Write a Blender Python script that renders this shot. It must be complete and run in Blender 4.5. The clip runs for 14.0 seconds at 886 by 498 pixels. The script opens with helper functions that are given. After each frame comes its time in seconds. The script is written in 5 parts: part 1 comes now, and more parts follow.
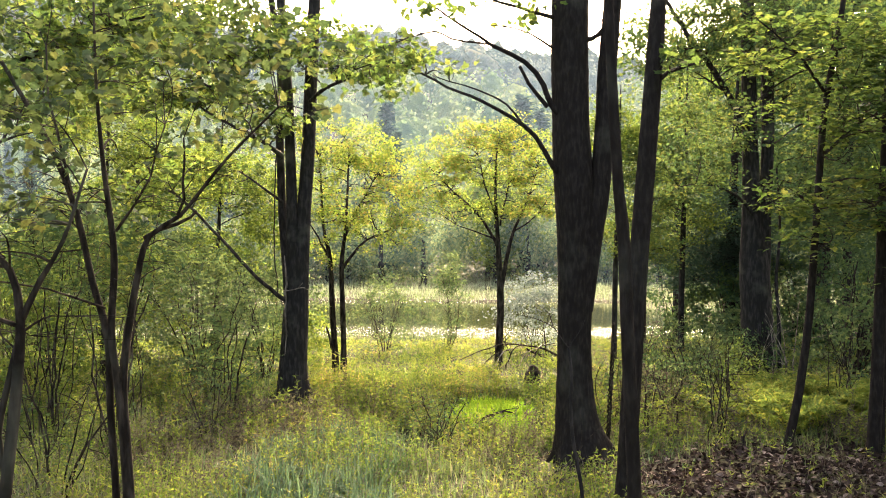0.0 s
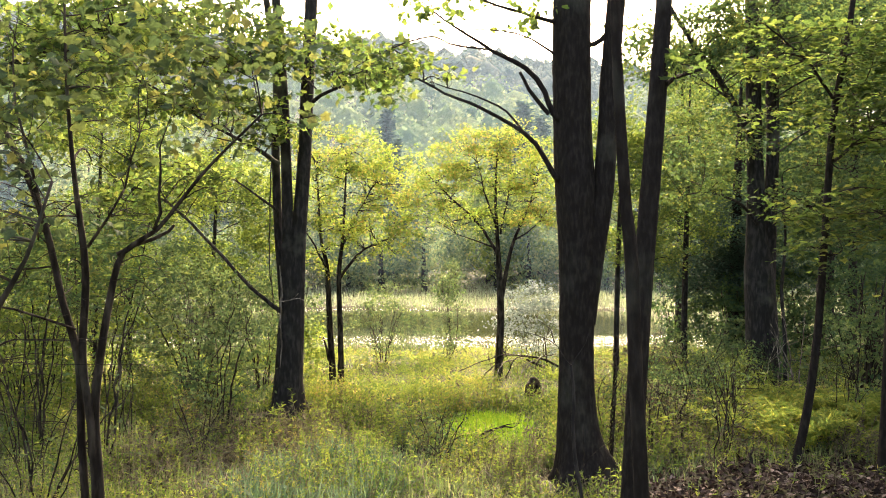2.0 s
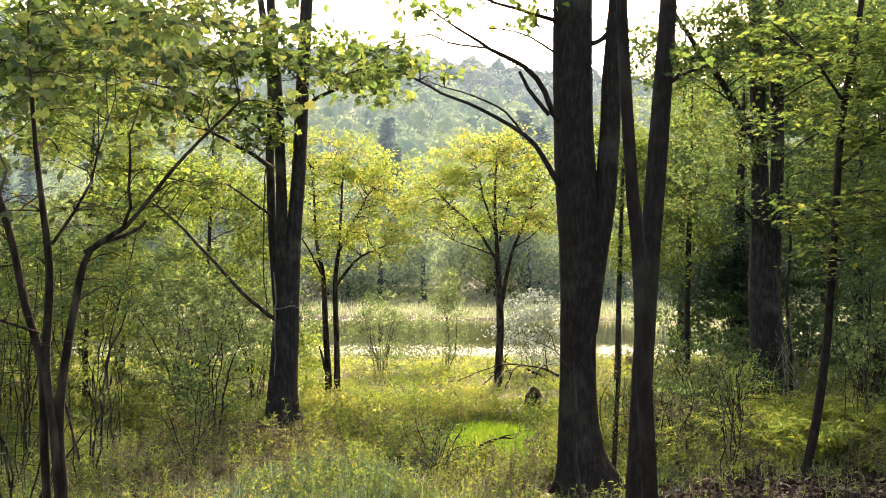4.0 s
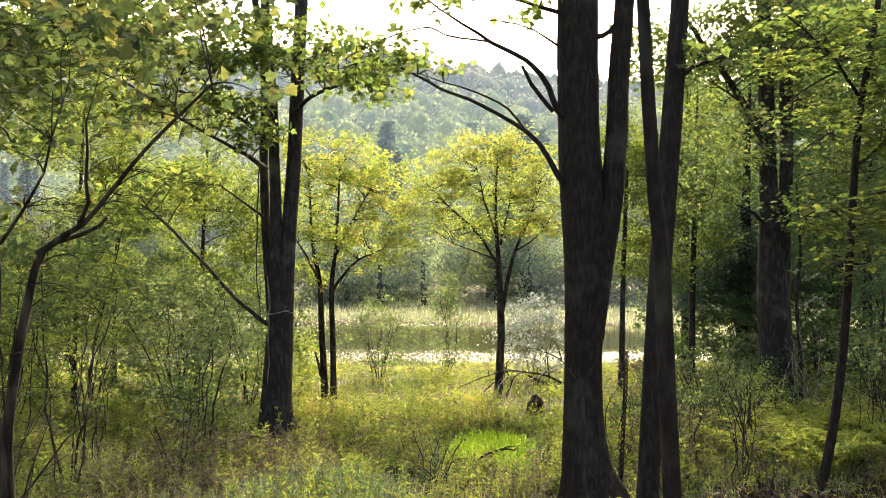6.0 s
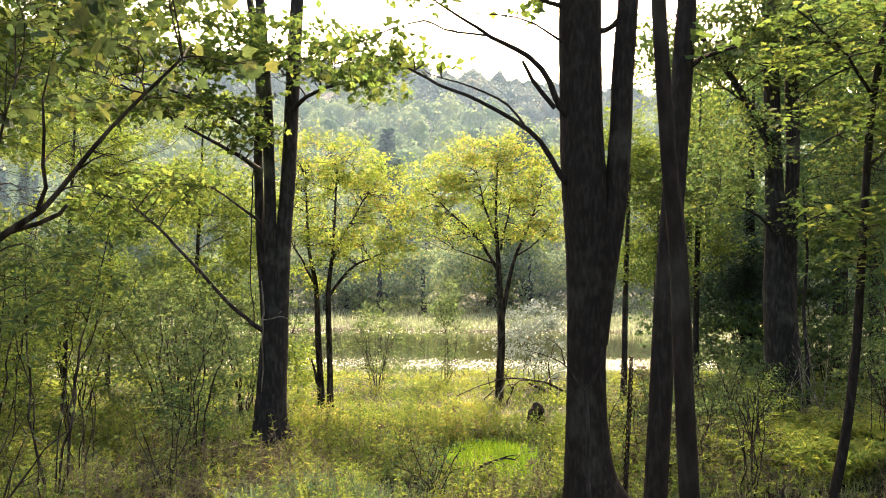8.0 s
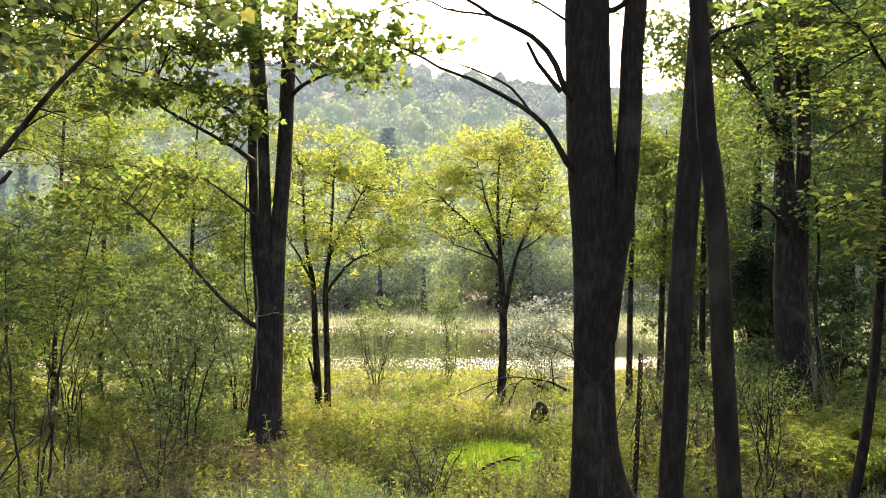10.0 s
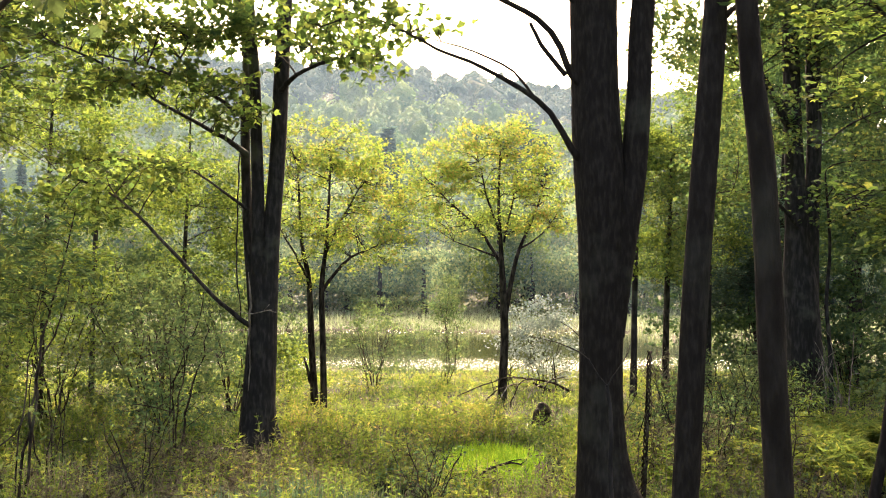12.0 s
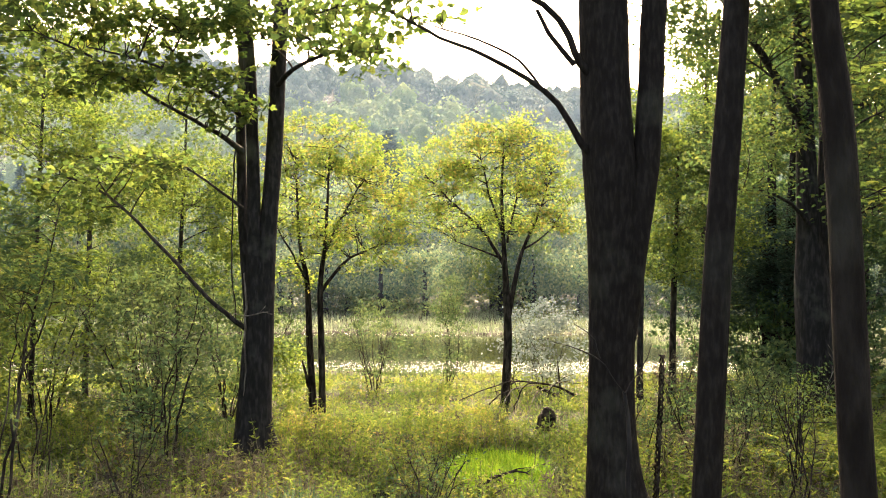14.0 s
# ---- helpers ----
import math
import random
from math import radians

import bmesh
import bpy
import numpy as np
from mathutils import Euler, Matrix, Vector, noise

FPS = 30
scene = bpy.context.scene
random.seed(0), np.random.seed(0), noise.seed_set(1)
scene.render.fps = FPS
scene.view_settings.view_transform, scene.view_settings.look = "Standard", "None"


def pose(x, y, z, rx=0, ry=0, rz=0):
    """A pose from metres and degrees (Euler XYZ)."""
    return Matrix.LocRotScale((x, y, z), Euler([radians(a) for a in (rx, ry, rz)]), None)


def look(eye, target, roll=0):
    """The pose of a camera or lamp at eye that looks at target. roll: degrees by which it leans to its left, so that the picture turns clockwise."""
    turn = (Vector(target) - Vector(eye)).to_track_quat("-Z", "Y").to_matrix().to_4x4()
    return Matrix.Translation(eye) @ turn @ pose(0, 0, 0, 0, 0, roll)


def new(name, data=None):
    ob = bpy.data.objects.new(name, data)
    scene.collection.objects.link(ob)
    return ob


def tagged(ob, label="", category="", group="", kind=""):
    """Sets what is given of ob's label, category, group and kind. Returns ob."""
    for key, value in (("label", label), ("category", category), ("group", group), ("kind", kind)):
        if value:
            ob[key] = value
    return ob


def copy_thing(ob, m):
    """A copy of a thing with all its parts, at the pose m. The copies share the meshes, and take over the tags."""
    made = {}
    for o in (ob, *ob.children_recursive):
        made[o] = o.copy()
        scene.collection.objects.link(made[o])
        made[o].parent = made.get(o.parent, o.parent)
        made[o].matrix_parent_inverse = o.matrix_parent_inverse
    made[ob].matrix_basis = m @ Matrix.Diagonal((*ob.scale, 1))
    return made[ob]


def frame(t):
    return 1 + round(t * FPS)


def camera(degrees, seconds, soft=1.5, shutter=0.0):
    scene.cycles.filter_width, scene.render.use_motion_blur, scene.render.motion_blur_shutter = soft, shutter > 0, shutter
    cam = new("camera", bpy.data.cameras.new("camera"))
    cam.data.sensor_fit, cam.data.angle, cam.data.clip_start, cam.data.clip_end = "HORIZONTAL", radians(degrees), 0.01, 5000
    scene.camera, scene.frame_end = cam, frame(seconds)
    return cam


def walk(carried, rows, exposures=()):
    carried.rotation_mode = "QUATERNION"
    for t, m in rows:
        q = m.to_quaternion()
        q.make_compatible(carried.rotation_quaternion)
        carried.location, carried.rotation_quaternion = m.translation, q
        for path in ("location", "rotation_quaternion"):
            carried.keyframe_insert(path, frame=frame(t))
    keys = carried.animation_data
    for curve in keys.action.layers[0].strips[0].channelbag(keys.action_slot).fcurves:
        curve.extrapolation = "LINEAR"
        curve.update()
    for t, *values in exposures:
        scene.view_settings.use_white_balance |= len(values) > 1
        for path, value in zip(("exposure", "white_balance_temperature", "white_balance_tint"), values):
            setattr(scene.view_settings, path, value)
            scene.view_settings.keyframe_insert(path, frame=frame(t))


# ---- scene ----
cam = camera(48.7, 14.0, soft=1.0)
METRES, EYE, TILT, LEAN, TURN = 2.2, 1.83, 0.0, 0.0, 0.0
ROWS = [
    (0.0, 0.0, 0.0, 0.0, 0.0, 0.0, -0.0),
    (0.5, 0.0041, 0.0345, -0.0002, 0.02, 0.06, 0.01),
    (1.0, 0.006, 0.0641, 0.0055, 0.03, 0.15, 0.0),
    (1.5, 0.0077, 0.0899, 0.0149, 0.03, 0.23, -0.03),
    (2.0, 0.0103, 0.1122, 0.0173, 0.04, 0.39, -0.04),
    (2.5, 0.0146, 0.134, 0.0174, 0.05, 0.58, -0.05),
    (3.0, 0.0184, 0.1557, 0.0119, 0.05, 0.76, -0.05),
    (5.5, 0.0243, 0.3646, -0.0096, 0.06, 1.16, -0.07),
    (6.0, 0.0265, 0.3965, -0.0035, 0.06, 1.24, -0.1),
    (6.5, 0.0301, 0.4248, -0.0055, 0.07, 1.35, -0.11),
    (7.0, 0.032, 0.4524, -0.0095, 0.08, 1.44, -0.12),
    (7.5, 0.0338, 0.4838, -0.0165, 0.09, 1.61, -0.11),
    (8.0, 0.0354, 0.5185, -0.024, 0.09, 1.74, -0.1),
    (10.5, 0.0365, 0.7204, -0.0555, 0.14, 1.77, -0.08),
    (11.0, 0.0379, 0.7606, -0.061, 0.15, 1.79, -0.1),
    (11.5, 0.0401, 0.8014, -0.0673, 0.17, 1.82, -0.1),
    (12.0, 0.0417, 0.8398, -0.0748, 0.16, 1.87, -0.09),
    (12.5, 0.0431, 0.8802, -0.0798, 0.18, 1.89, -0.08),
    (13.0, 0.0455, 0.9201, -0.0819, 0.19, 1.93, -0.08),
    (13.5, 0.0423, 0.9548, -0.0817, 0.2, 1.97, -0.07),
    (14.0, 0.0373, 0.9854, -0.0815, 0.22, 2.01, -0.07),
]
walk(cam, [(t, pose(0, 0, EYE, TILT, LEAN, TURN) @ pose(METRES * x, METRES * y, METRES * z, 90 + pitch, roll, yaw)) for t, x, y, z, yaw, pitch, roll in ROWS],
     exposures=[(0.0, 2.72, 8600, 18), (5.5, 2.56, 8600, 18), (14.0, 2.5, 8600, 18)])

# ---- sky and sun: low hazy sun ahead, a little to the right ----
SUN_UP, SUN_AZ = 33.0, 9.0
world = bpy.data.worlds.new("world")
scene.world = world
world.use_nodes = True
wn = world.node_tree.nodes
sky = wn.new("ShaderNodeTexSky")
sky.sky_type, sky.sun_disc = "NISHITA", False
sky.sun_elevation, sky.sun_rotation = radians(SUN_UP), radians(SUN_AZ)
sky.dust_density, sky.air_density = 6.0, 1.0
world.node_tree.links.new(sky.outputs[0], wn["Background"].inputs[0])
wn["Background"].inputs[1].default_value = 0.15
sun = new("sun", bpy.data.lights.new("sun", "SUN"))
sun.data.energy, sun.data.angle, sun.data.color = 2.6, radians(9.0), (1.0, 0.93, 0.8)
sun_from = Vector((math.sin(radians(SUN_AZ)) * math.cos(radians(SUN_UP)), math.cos(radians(SUN_AZ)) * math.cos(radians(SUN_UP)), math.sin(radians(SUN_UP))))
sun.matrix_world = look(sun_from * 60, (0, 0, 0))


# ---- materials ----
def blank(name):
    m = bpy.data.materials.new(name)
    m.use_nodes = True
    m.node_tree.nodes.clear()
    return m, m.node_tree.nodes, m.node_tree.links


def ramp(nodes, colours, spots=None):
    r = nodes.new("ShaderNodeValToRGB")
    n = len(colours)
    spots = spots or [i / max(n - 1, 1) for i in range(n)]
    while len(r.color_ramp.elements) < n:
        r.color_ramp.elements.new(0.5)
    for e, c, s in zip(r.color_ramp.elements, colours, spots):
        e.position, e.color = s, (*c, 1)
    return r


def noise_tex(nodes, links, scale, detail=4.0, stretch=None, coord="Object"):
    tc = nodes.new("ShaderNodeTexCoord")
    out = tc.outputs[coord]
    if stretch:
        mp = nodes.new("ShaderNodeMapping")
        mp.inputs["Scale"].default_value = stretch
        links.new(out, mp.inputs[0])
        out = mp.outputs[0]
    n = nodes.new("ShaderNodeTexNoise")
    n.inputs["Scale"].default_value, n.inputs["Detail"].default_value = scale, detail
    links.new(out, n.inputs["Vector"])
    return n


def mix_col(nodes, links, fac, a, b, how="MIX"):
    m = nodes.new("ShaderNodeMix")
    m.data_type, m.blend_type = "RGBA", how
    for v, s in ((fac, m.inputs[0]), (a, m.inputs[6]), (b, m.inputs[7])):
        if isinstance(v, bpy.types.NodeSocket):
            links.new(v, s)
        elif isinstance(v, tuple):
            s.default_value = (*v, 1)
        else:
            s.default_value = v
    return m.outputs[2]


def leaf_material(name, colours, spots=None, through_it=0.5, warm=(1.25, 1.15, 0.55), gloss=0.012, patch=1.3, rough=0.55, own=1.0, amp=0.9, by_object=False):
    """Thin leaves: each leaf takes its own colour, patches of the crown differ, and light passes through."""
    m, nd, lk = blank(name)
    pick = nd.new("ShaderNodeObjectInfo").outputs["Random"] if by_object else nd.new("ShaderNodeNewGeometry").outputs["Random Per Island"]
    r = ramp(nd, [(a, b, min(c * 2.0 + 0.01, 0.9 * b)) for a, b, c in colours], spots)
    n = noise_tex(nd, lk, patch, 3)
    add = nd.new("ShaderNodeMath")
    add.operation = "MULTIPLY_ADD"
    sub = nd.new("ShaderNodeMath")
    sub.operation = "SUBTRACT"
    lk.new(n.outputs[0], sub.inputs[0])
    sub.inputs[1].default_value = 0.5
    lk.new(sub.outputs[0], add.inputs[0])
    add.inputs[1].default_value = amp
    single = nd.new("ShaderNodeMapRange")
    single.inputs["To Min"].default_value, single.inputs["To Max"].default_value = 0.5 - 0.5 * own, 0.5 + 0.5 * own
    lk.new(pick, single.inputs["Value"])
    lk.new(single.outputs[0], add.inputs[2])
    lk.new(add.outputs[0], r.inputs[0])
    fine = noise_tex(nd, lk, 60, 2)
    shade = ramp(nd, [(0.72, 0.72, 0.72), (1.1, 1.1, 1.1)], [0.3, 0.7])
    lk.new(fine.outputs[0], shade.inputs[0])
    base = mix_col(nd, lk, 1.0, r.outputs[0], shade.outputs[0], "MULTIPLY")
    glow = mix_col(nd, lk, 1.0, base, (warm[0], warm[1], min(1.0, warm[2] + 0.2)), "MULTIPLY")
    d, tr, g = nd.new("ShaderNodeBsdfDiffuse"), nd.new("ShaderNodeBsdfTranslucent"), nd.new("ShaderNodeBsdfGlossy")
    lk.new(base, d.inputs[0])
    lk.new(glow, tr.inputs[0])
    g.inputs["Roughness"].default_value = rough
    m1, m2 = nd.new("ShaderNodeMixShader"), nd.new("ShaderNodeMixShader")
    m1.inputs[0].default_value, m2.inputs[0].default_value = through_it, gloss
    lk.new(d.outputs[0], m1.inputs[1])
    lk.new(tr.outputs[0], m1.inputs[2])
    lk.new(m1.outputs[0], m2.inputs[1])
    lk.new(g.outputs[0], m2.inputs[2])
    out = nd.new("ShaderNodeOutputMaterial")
    lk.new(m2.outputs[0], out.inputs[0])
    return m


def bark_material(name, dark, mid, pale, lichen=0.25, depth=0.02, scale=9.0):
    """Bark with long furrows, and pale lichen in patches."""
    m, nd, lk = blank(name)
    p = nd.new("ShaderNodeBsdfPrincipled")
    out = nd.new("ShaderNodeOutputMaterial")
    lk.new(p.outputs[0], out.inputs[0])
    p.inputs["Roughness"].default_value = 0.9
    p.inputs["Specular IOR Level"].default_value = 0.05
    furrow = noise_tex(nd, lk, scale, 8, (1, 1, 0.28))
    r = ramp(nd, [dark, mid, pale], [0.4, 0.52, 0.66])
    lk.new(furrow.outputs[0], r.inputs[0])
    big = noise_tex(nd, lk, 2.2, 5)
    spot = ramp(nd, [(0, 0, 0), (1, 1, 1)], [0.56, 0.68])
    lk.new(big.outputs[0], spot.inputs[0])
    amount = nd.new("ShaderNodeMath")
    amount.operation = "MULTIPLY"
    lk.new(spot.outputs[0], amount.inputs[0])
    amount.inputs[1].default_value = lichen
    col = mix_col(nd, lk, amount.outputs[0], r.outputs[0], (0.2, 0.22, 0.18))
    lk.new(col, p.inputs["Base Color"])
    fine = noise_tex(nd, lk, 70, 4, (1, 1, 0.35))
    h = nd.new("ShaderNodeMath")
    h.operation = "MULTIPLY_ADD"
    lk.new(fine.outputs[0], h.inputs[0])
    h.inputs[1].default_value = 0.25
    lk.new(furrow.outputs[0], h.inputs[2])
    b = nd.new("ShaderNodeBump")
    b.inputs["Strength"].default_value, b.inputs["Distance"].default_value = 0.9, depth
    lk.new(h.outputs[0], b.inputs["Height"])
    lk.new(b.outputs[0], p.inputs["Normal"])
    return m


def surface_material(name, colours, spots, scale, rough=0.95, bump=0.03, second=None):
    m, nd, lk = blank(name)
    p = nd.new("ShaderNodeBsdfPrincipled")
    out = nd.new("ShaderNodeOutputMaterial")
    lk.new(p.outputs[0], out.inputs[0])
    p.inputs["Roughness"].default_value = rough
    p.inputs["Specular IOR Level"].default_value = 0.2
    n = noise_tex(nd, lk, scale, 9)
    r = ramp(nd, colours, spots)
    lk.new(n.outputs[0], r.inputs[0])
    n2 = noise_tex(nd, lk, second or scale * 14, 6)
    sh = ramp(nd, [(0.55, 0.55, 0.55), (1.25, 1.25, 1.25)], [0.3, 0.7])
    lk.new(n2.outputs[0], sh.inputs[0])
    lk.new(mix_col(nd, lk, 1.0, r.outputs[0], sh.outputs[0], "MULTIPLY"), p.inputs["Base Color"])
    b = nd.new("ShaderNodeBump")
    b.inputs["Strength"].default_value, b.inputs["Distance"].default_value = 0.8, bump
    lk.new(n2.outputs[0], b.inputs["Height"])
    lk.new(b.outputs[0], p.inputs["Normal"])
    return m


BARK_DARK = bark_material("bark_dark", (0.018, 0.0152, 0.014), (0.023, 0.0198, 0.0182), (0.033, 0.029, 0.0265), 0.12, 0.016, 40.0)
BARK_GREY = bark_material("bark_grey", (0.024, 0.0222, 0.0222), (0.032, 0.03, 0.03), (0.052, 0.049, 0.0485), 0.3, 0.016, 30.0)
BARK_THIN = bark_material("bark_twig", (0.017, 0.014, 0.012), (0.035, 0.029, 0.025), (0.064, 0.055, 0.047), 0.2, 0.004, 30.0)
BARK_DEAD = bark_material("bark_dead", (0.09, 0.08, 0.07), (0.2, 0.18, 0.16), (0.34, 0.32, 0.28), 0.1, 0.004, 30.0)
LEAF_MAPLE = leaf_material("leaf_maple", [(0.052, 0.11, 0.018), (0.088, 0.155, 0.022), (0.125, 0.188, 0.026), (0.175, 0.22, 0.032)], [0.0, 0.4, 0.8, 1.0], 0.68)
LEAF_OAK = leaf_material("leaf_oak", [(0.045, 0.1, 0.022), (0.072, 0.135, 0.026), (0.105, 0.165, 0.028), (0.16, 0.19, 0.03)], [0.0, 0.4, 0.8, 1.0], 0.55)
LEAF_SAPLING = leaf_material("leaf_sapling", [(0.034, 0.07, 0.017), (0.055, 0.096, 0.02), (0.082, 0.12, 0.023), (0.14, 0.156, 0.027)], [0.0, 0.4, 0.85, 1.0], 0.54)
LEAF_SINGLE = leaf_material("leaf_sapling_single", [(0.034, 0.07, 0.017), (0.055, 0.096, 0.02), (0.082, 0.12, 0.023), (0.14, 0.156, 0.027)], [0.0, 0.4, 0.85, 1.0], 0.54, by_object=True)
LEAF_SHADE = leaf_material("leaf_shade", [(0.038, 0.09, 0.024), (0.062, 0.128, 0.028), (0.1, 0.162, 0.03)], None, 0.5)
LEAF_YELLOW = leaf_material("leaf_yellow", [(0.12, 0.22, 0.026), (0.195, 0.285, 0.032), (0.275, 0.325, 0.04), (0.36, 0.31, 0.05)], [0.0, 0.4, 0.88, 1.0], 0.64, (1.14, 1.1, 0.5))
LEAF_LIME = leaf_material("leaf_lime", [(0.07, 0.13, 0.018), (0.12, 0.185, 0.022), (0.185, 0.235, 0.028)], None, 0.58, (1.2, 1.15, 0.5))
LEAF_SILVER = leaf_material("leaf_silver", [(0.1, 0.16, 0.07), (0.18, 0.25, 0.12), (0.3, 0.36, 0.21)], None, 0.4, (1.05, 1.05, 0.85), 0.12)
LEAF_SHRUB = leaf_material("leaf_shrub", [(0.055, 0.11, 0.024), (0.1, 0.16, 0.032), (0.16, 0.21, 0.042)], None, 0.52, (1.15, 1.12, 0.65))
LEAF_PINE = leaf_material("leaf_pine", [(0.03, 0.07, 0.035), (0.05, 0.102, 0.048), (0.076, 0.136, 0.056)], None, 0.42)
LEAF_FERN = leaf_material("leaf_fern", [(0.13, 0.22, 0.03), (0.21, 0.29, 0.036), (0.31, 0.34, 0.045)], None, 0.6)
LEAF_DRY = leaf_material("leaf_dry", [(0.02, 0.015, 0.012), (0.042, 0.032, 0.024), (0.085, 0.065, 0.05), (0.24, 0.2, 0.16)], [0.0, 0.45, 0.8, 1.0], 0.1, (1.1, 0.95, 0.8), 0.0, 3.0)
GRASS = leaf_material("grass", [(0.045, 0.092, 0.022), (0.11, 0.175, 0.038), (0.175, 0.225, 0.055), (0.24, 0.235, 0.09)], [0, 0.4, 0.82, 1], 0.5, (1.2, 1.12, 0.55), 0.012, 0.9, 0.55, 0.8, 1.5)
GRASS_LUSH = leaf_material("grass_lush", [(0.04, 0.09, 0.026), (0.075, 0.14, 0.04), (0.13, 0.2, 0.065)], None, 0.46, (1.15, 1.12, 0.6), 0.015, 0.9, 0.55)
GRASS_BRIGHT = leaf_material("grass_bright", [(0.13, 0.3, 0.012), (0.2, 0.38, 0.016), (0.29, 0.44, 0.025)], None, 0.62, (1.2, 1.15, 0.5))
GRASS_DRY = leaf_material("grass_dry", [(0.09, 0.085, 0.035), (0.17, 0.15, 0.06), (0.26, 0.23, 0.1)], None, 0.4, (1.12, 1.05, 0.7))
REED = leaf_material("reed", [(0.14, 0.21, 0.055), (0.21, 0.27, 0.08), (0.31, 0.34, 0.13)], None, 0.45, (1.12, 1.08, 0.7), 0.0, 0.15, 0.55, 0.6)
FORB = leaf_material("forb", [(0.055, 0.118, 0.016), (0.145, 0.225, 0.026), (0.24, 0.3, 0.036), (0.34, 0.3, 0.06)], [0, 0.4, 0.85, 1], 0.54, patch=1.1, own=0.8, amp=1.6)
HERB_DRY = leaf_material("herb_dry", [(0.05, 0.045, 0.018), (0.095, 0.085, 0.03), (0.14, 0.135, 0.04), (0.17, 0.19, 0.05)], None, 0.4, (1.1, 1.05, 0.7))
# hill leaves: haze tint in the upper colours, sunlight in the lower ones
WOODS_HAZED = leaf_material("far_woods_hazed", [(0.05, 0.09, 0.055), (0.115, 0.155, 0.075), (0.2, 0.22, 0.09), (0.29, 0.29, 0.1)], [0, 0.45, 0.85, 1], 0.55, (1.1, 1.1, 0.95), 0.0, 0.09, 0.6, 0.25, 2.2)
WOODS_SUNLIT = leaf_material("lower_woods_sunlit", [(0.08, 0.15, 0.035), (0.165, 0.235, 0.05), (0.25, 0.3, 0.065), (0.33, 0.34, 0.075)], [0, 0.4, 0.8, 1], 0.58, (1.1, 1.1, 0.9), 0.0, 0.08, 0.6, 0.25, 2.2)
SHORE_TREES = leaf_material("shore_leaves", [(0.065, 0.13, 0.035), (0.14, 0.215, 0.05), (0.23, 0.29, 0.06), (0.32, 0.34, 0.07)], [0, 0.4, 0.8, 1], 0.62, (1.1, 1.08, 0.7), 0.02, 0.12)
SOIL = surface_material("forest_floor", [(0.014, 0.012, 0.007), (0.027, 0.024, 0.011), (0.042, 0.048, 0.016), (0.07, 0.078, 0.03)], [0.3, 0.45, 0.58, 0.72], 0.9, 0.95, 0.04)
WOOD_CUT = surface_material("rotten_wood", [(0.012, 0.01, 0.008), (0.045, 0.035, 0.026), (0.1, 0.08, 0.06)], [0.35, 0.5, 0.7], 14, 0.95, 0.02)

# faint blue see-through material for sheets that imitate distant haze
HAZE_SHEET, znd, zlk = blank("haze")
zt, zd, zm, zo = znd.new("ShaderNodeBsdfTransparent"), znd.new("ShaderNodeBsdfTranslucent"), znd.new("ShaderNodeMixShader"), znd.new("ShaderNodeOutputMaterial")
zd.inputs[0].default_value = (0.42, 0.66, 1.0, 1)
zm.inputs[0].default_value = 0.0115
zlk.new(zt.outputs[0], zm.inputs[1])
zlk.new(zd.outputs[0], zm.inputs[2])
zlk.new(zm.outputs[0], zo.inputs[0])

WATER, wnd, wlk = blank("pond_water")
wp, wo = wnd.new("ShaderNodeBsdfPrincipled"), wnd.new("ShaderNodeOutputMaterial")
wlk.new(wp.outputs[0], wo.inputs[0])
wp.inputs["Base Color"].default_value = (0.035, 0.04, 0.018, 1)
wp.inputs["Roughness"].default_value, wp.inputs["IOR"].default_value = 0.04, 1.33
rip = noise_tex(wnd, wlk, 9.0, 3, (1, 0.5, 1))
# a breeze ruffles the water along the near bank and in a thin line by the reeds
wtc, wxyz, wm = wnd.new("ShaderNodeTexCoord"), wnd.new("ShaderNodeSeparateXYZ"), wnd.new("ShaderNodeMapRange")
wlk.new(wtc.outputs["Object"], wxyz.inputs[0])
breeze = noise_tex(wnd, wlk, 0.5, 3, (0.4, 1, 1))
wadd = wnd.new("ShaderNodeMath")
wadd.operation = "MULTIPLY_ADD"
wlk.new(breeze.outputs[0], wadd.inputs[0])
wadd.inputs[1].default_value = 3.0
wlk.new(wxyz.outputs[1], wadd.inputs[2])
wm.inputs["From Min"].default_value, wm.inputs["From Max"].default_value = 22.0, 42.0
wlk.new(wadd.outputs[0], wm.inputs["Value"])
calm = ramp(wnd, [(0.7, 0.7, 0.7), (0.55, 0.55, 0.55), (0.03, 0.03, 0.03), (0.03, 0.03, 0.03), (0.7, 0.7, 0.7)], [0.0, 0.22, 0.31, 0.8, 0.86])
wlk.new(wm.outputs[0], calm.inputs[0])
wb = wnd.new("ShaderNodeBump")
wb.inputs["Distance"].default_value = 0.07
wlk.new(calm.outputs[0], wb.inputs["Strength"])
wlk.new(rip.outputs[0], wb.inputs["Height"])
wlk.new(wb.outputs[0], wp.inputs["Normal"])


# ---- mesh helpers ----
def build(name, verts, loops, starts, material, smooth=False):
    """A mesh from flat arrays: vertices (n, 3), the corners of all faces, and where each face starts."""
    me = bpy.data.meshes.new(name)
    verts, loops, starts = np.asarray(verts, np.float32), np.asarray(loops, np.int32), np.asarray(starts, np.int32)
    me.vertices.add(len(verts))
    me.vertices.foreach_set("co", verts.ravel())
    me.loops.add(len(loops))
    me.loops.foreach_set("vertex_index", loops)
    me.polygons.add(len(starts))
    me.polygons.foreach_set("loop_start", starts)
    me.polygons.foreach_set("use_smooth", np.full(len(starts), smooth))
    me.materials.append(material)
    me.update(calc_edges=True)
    return me


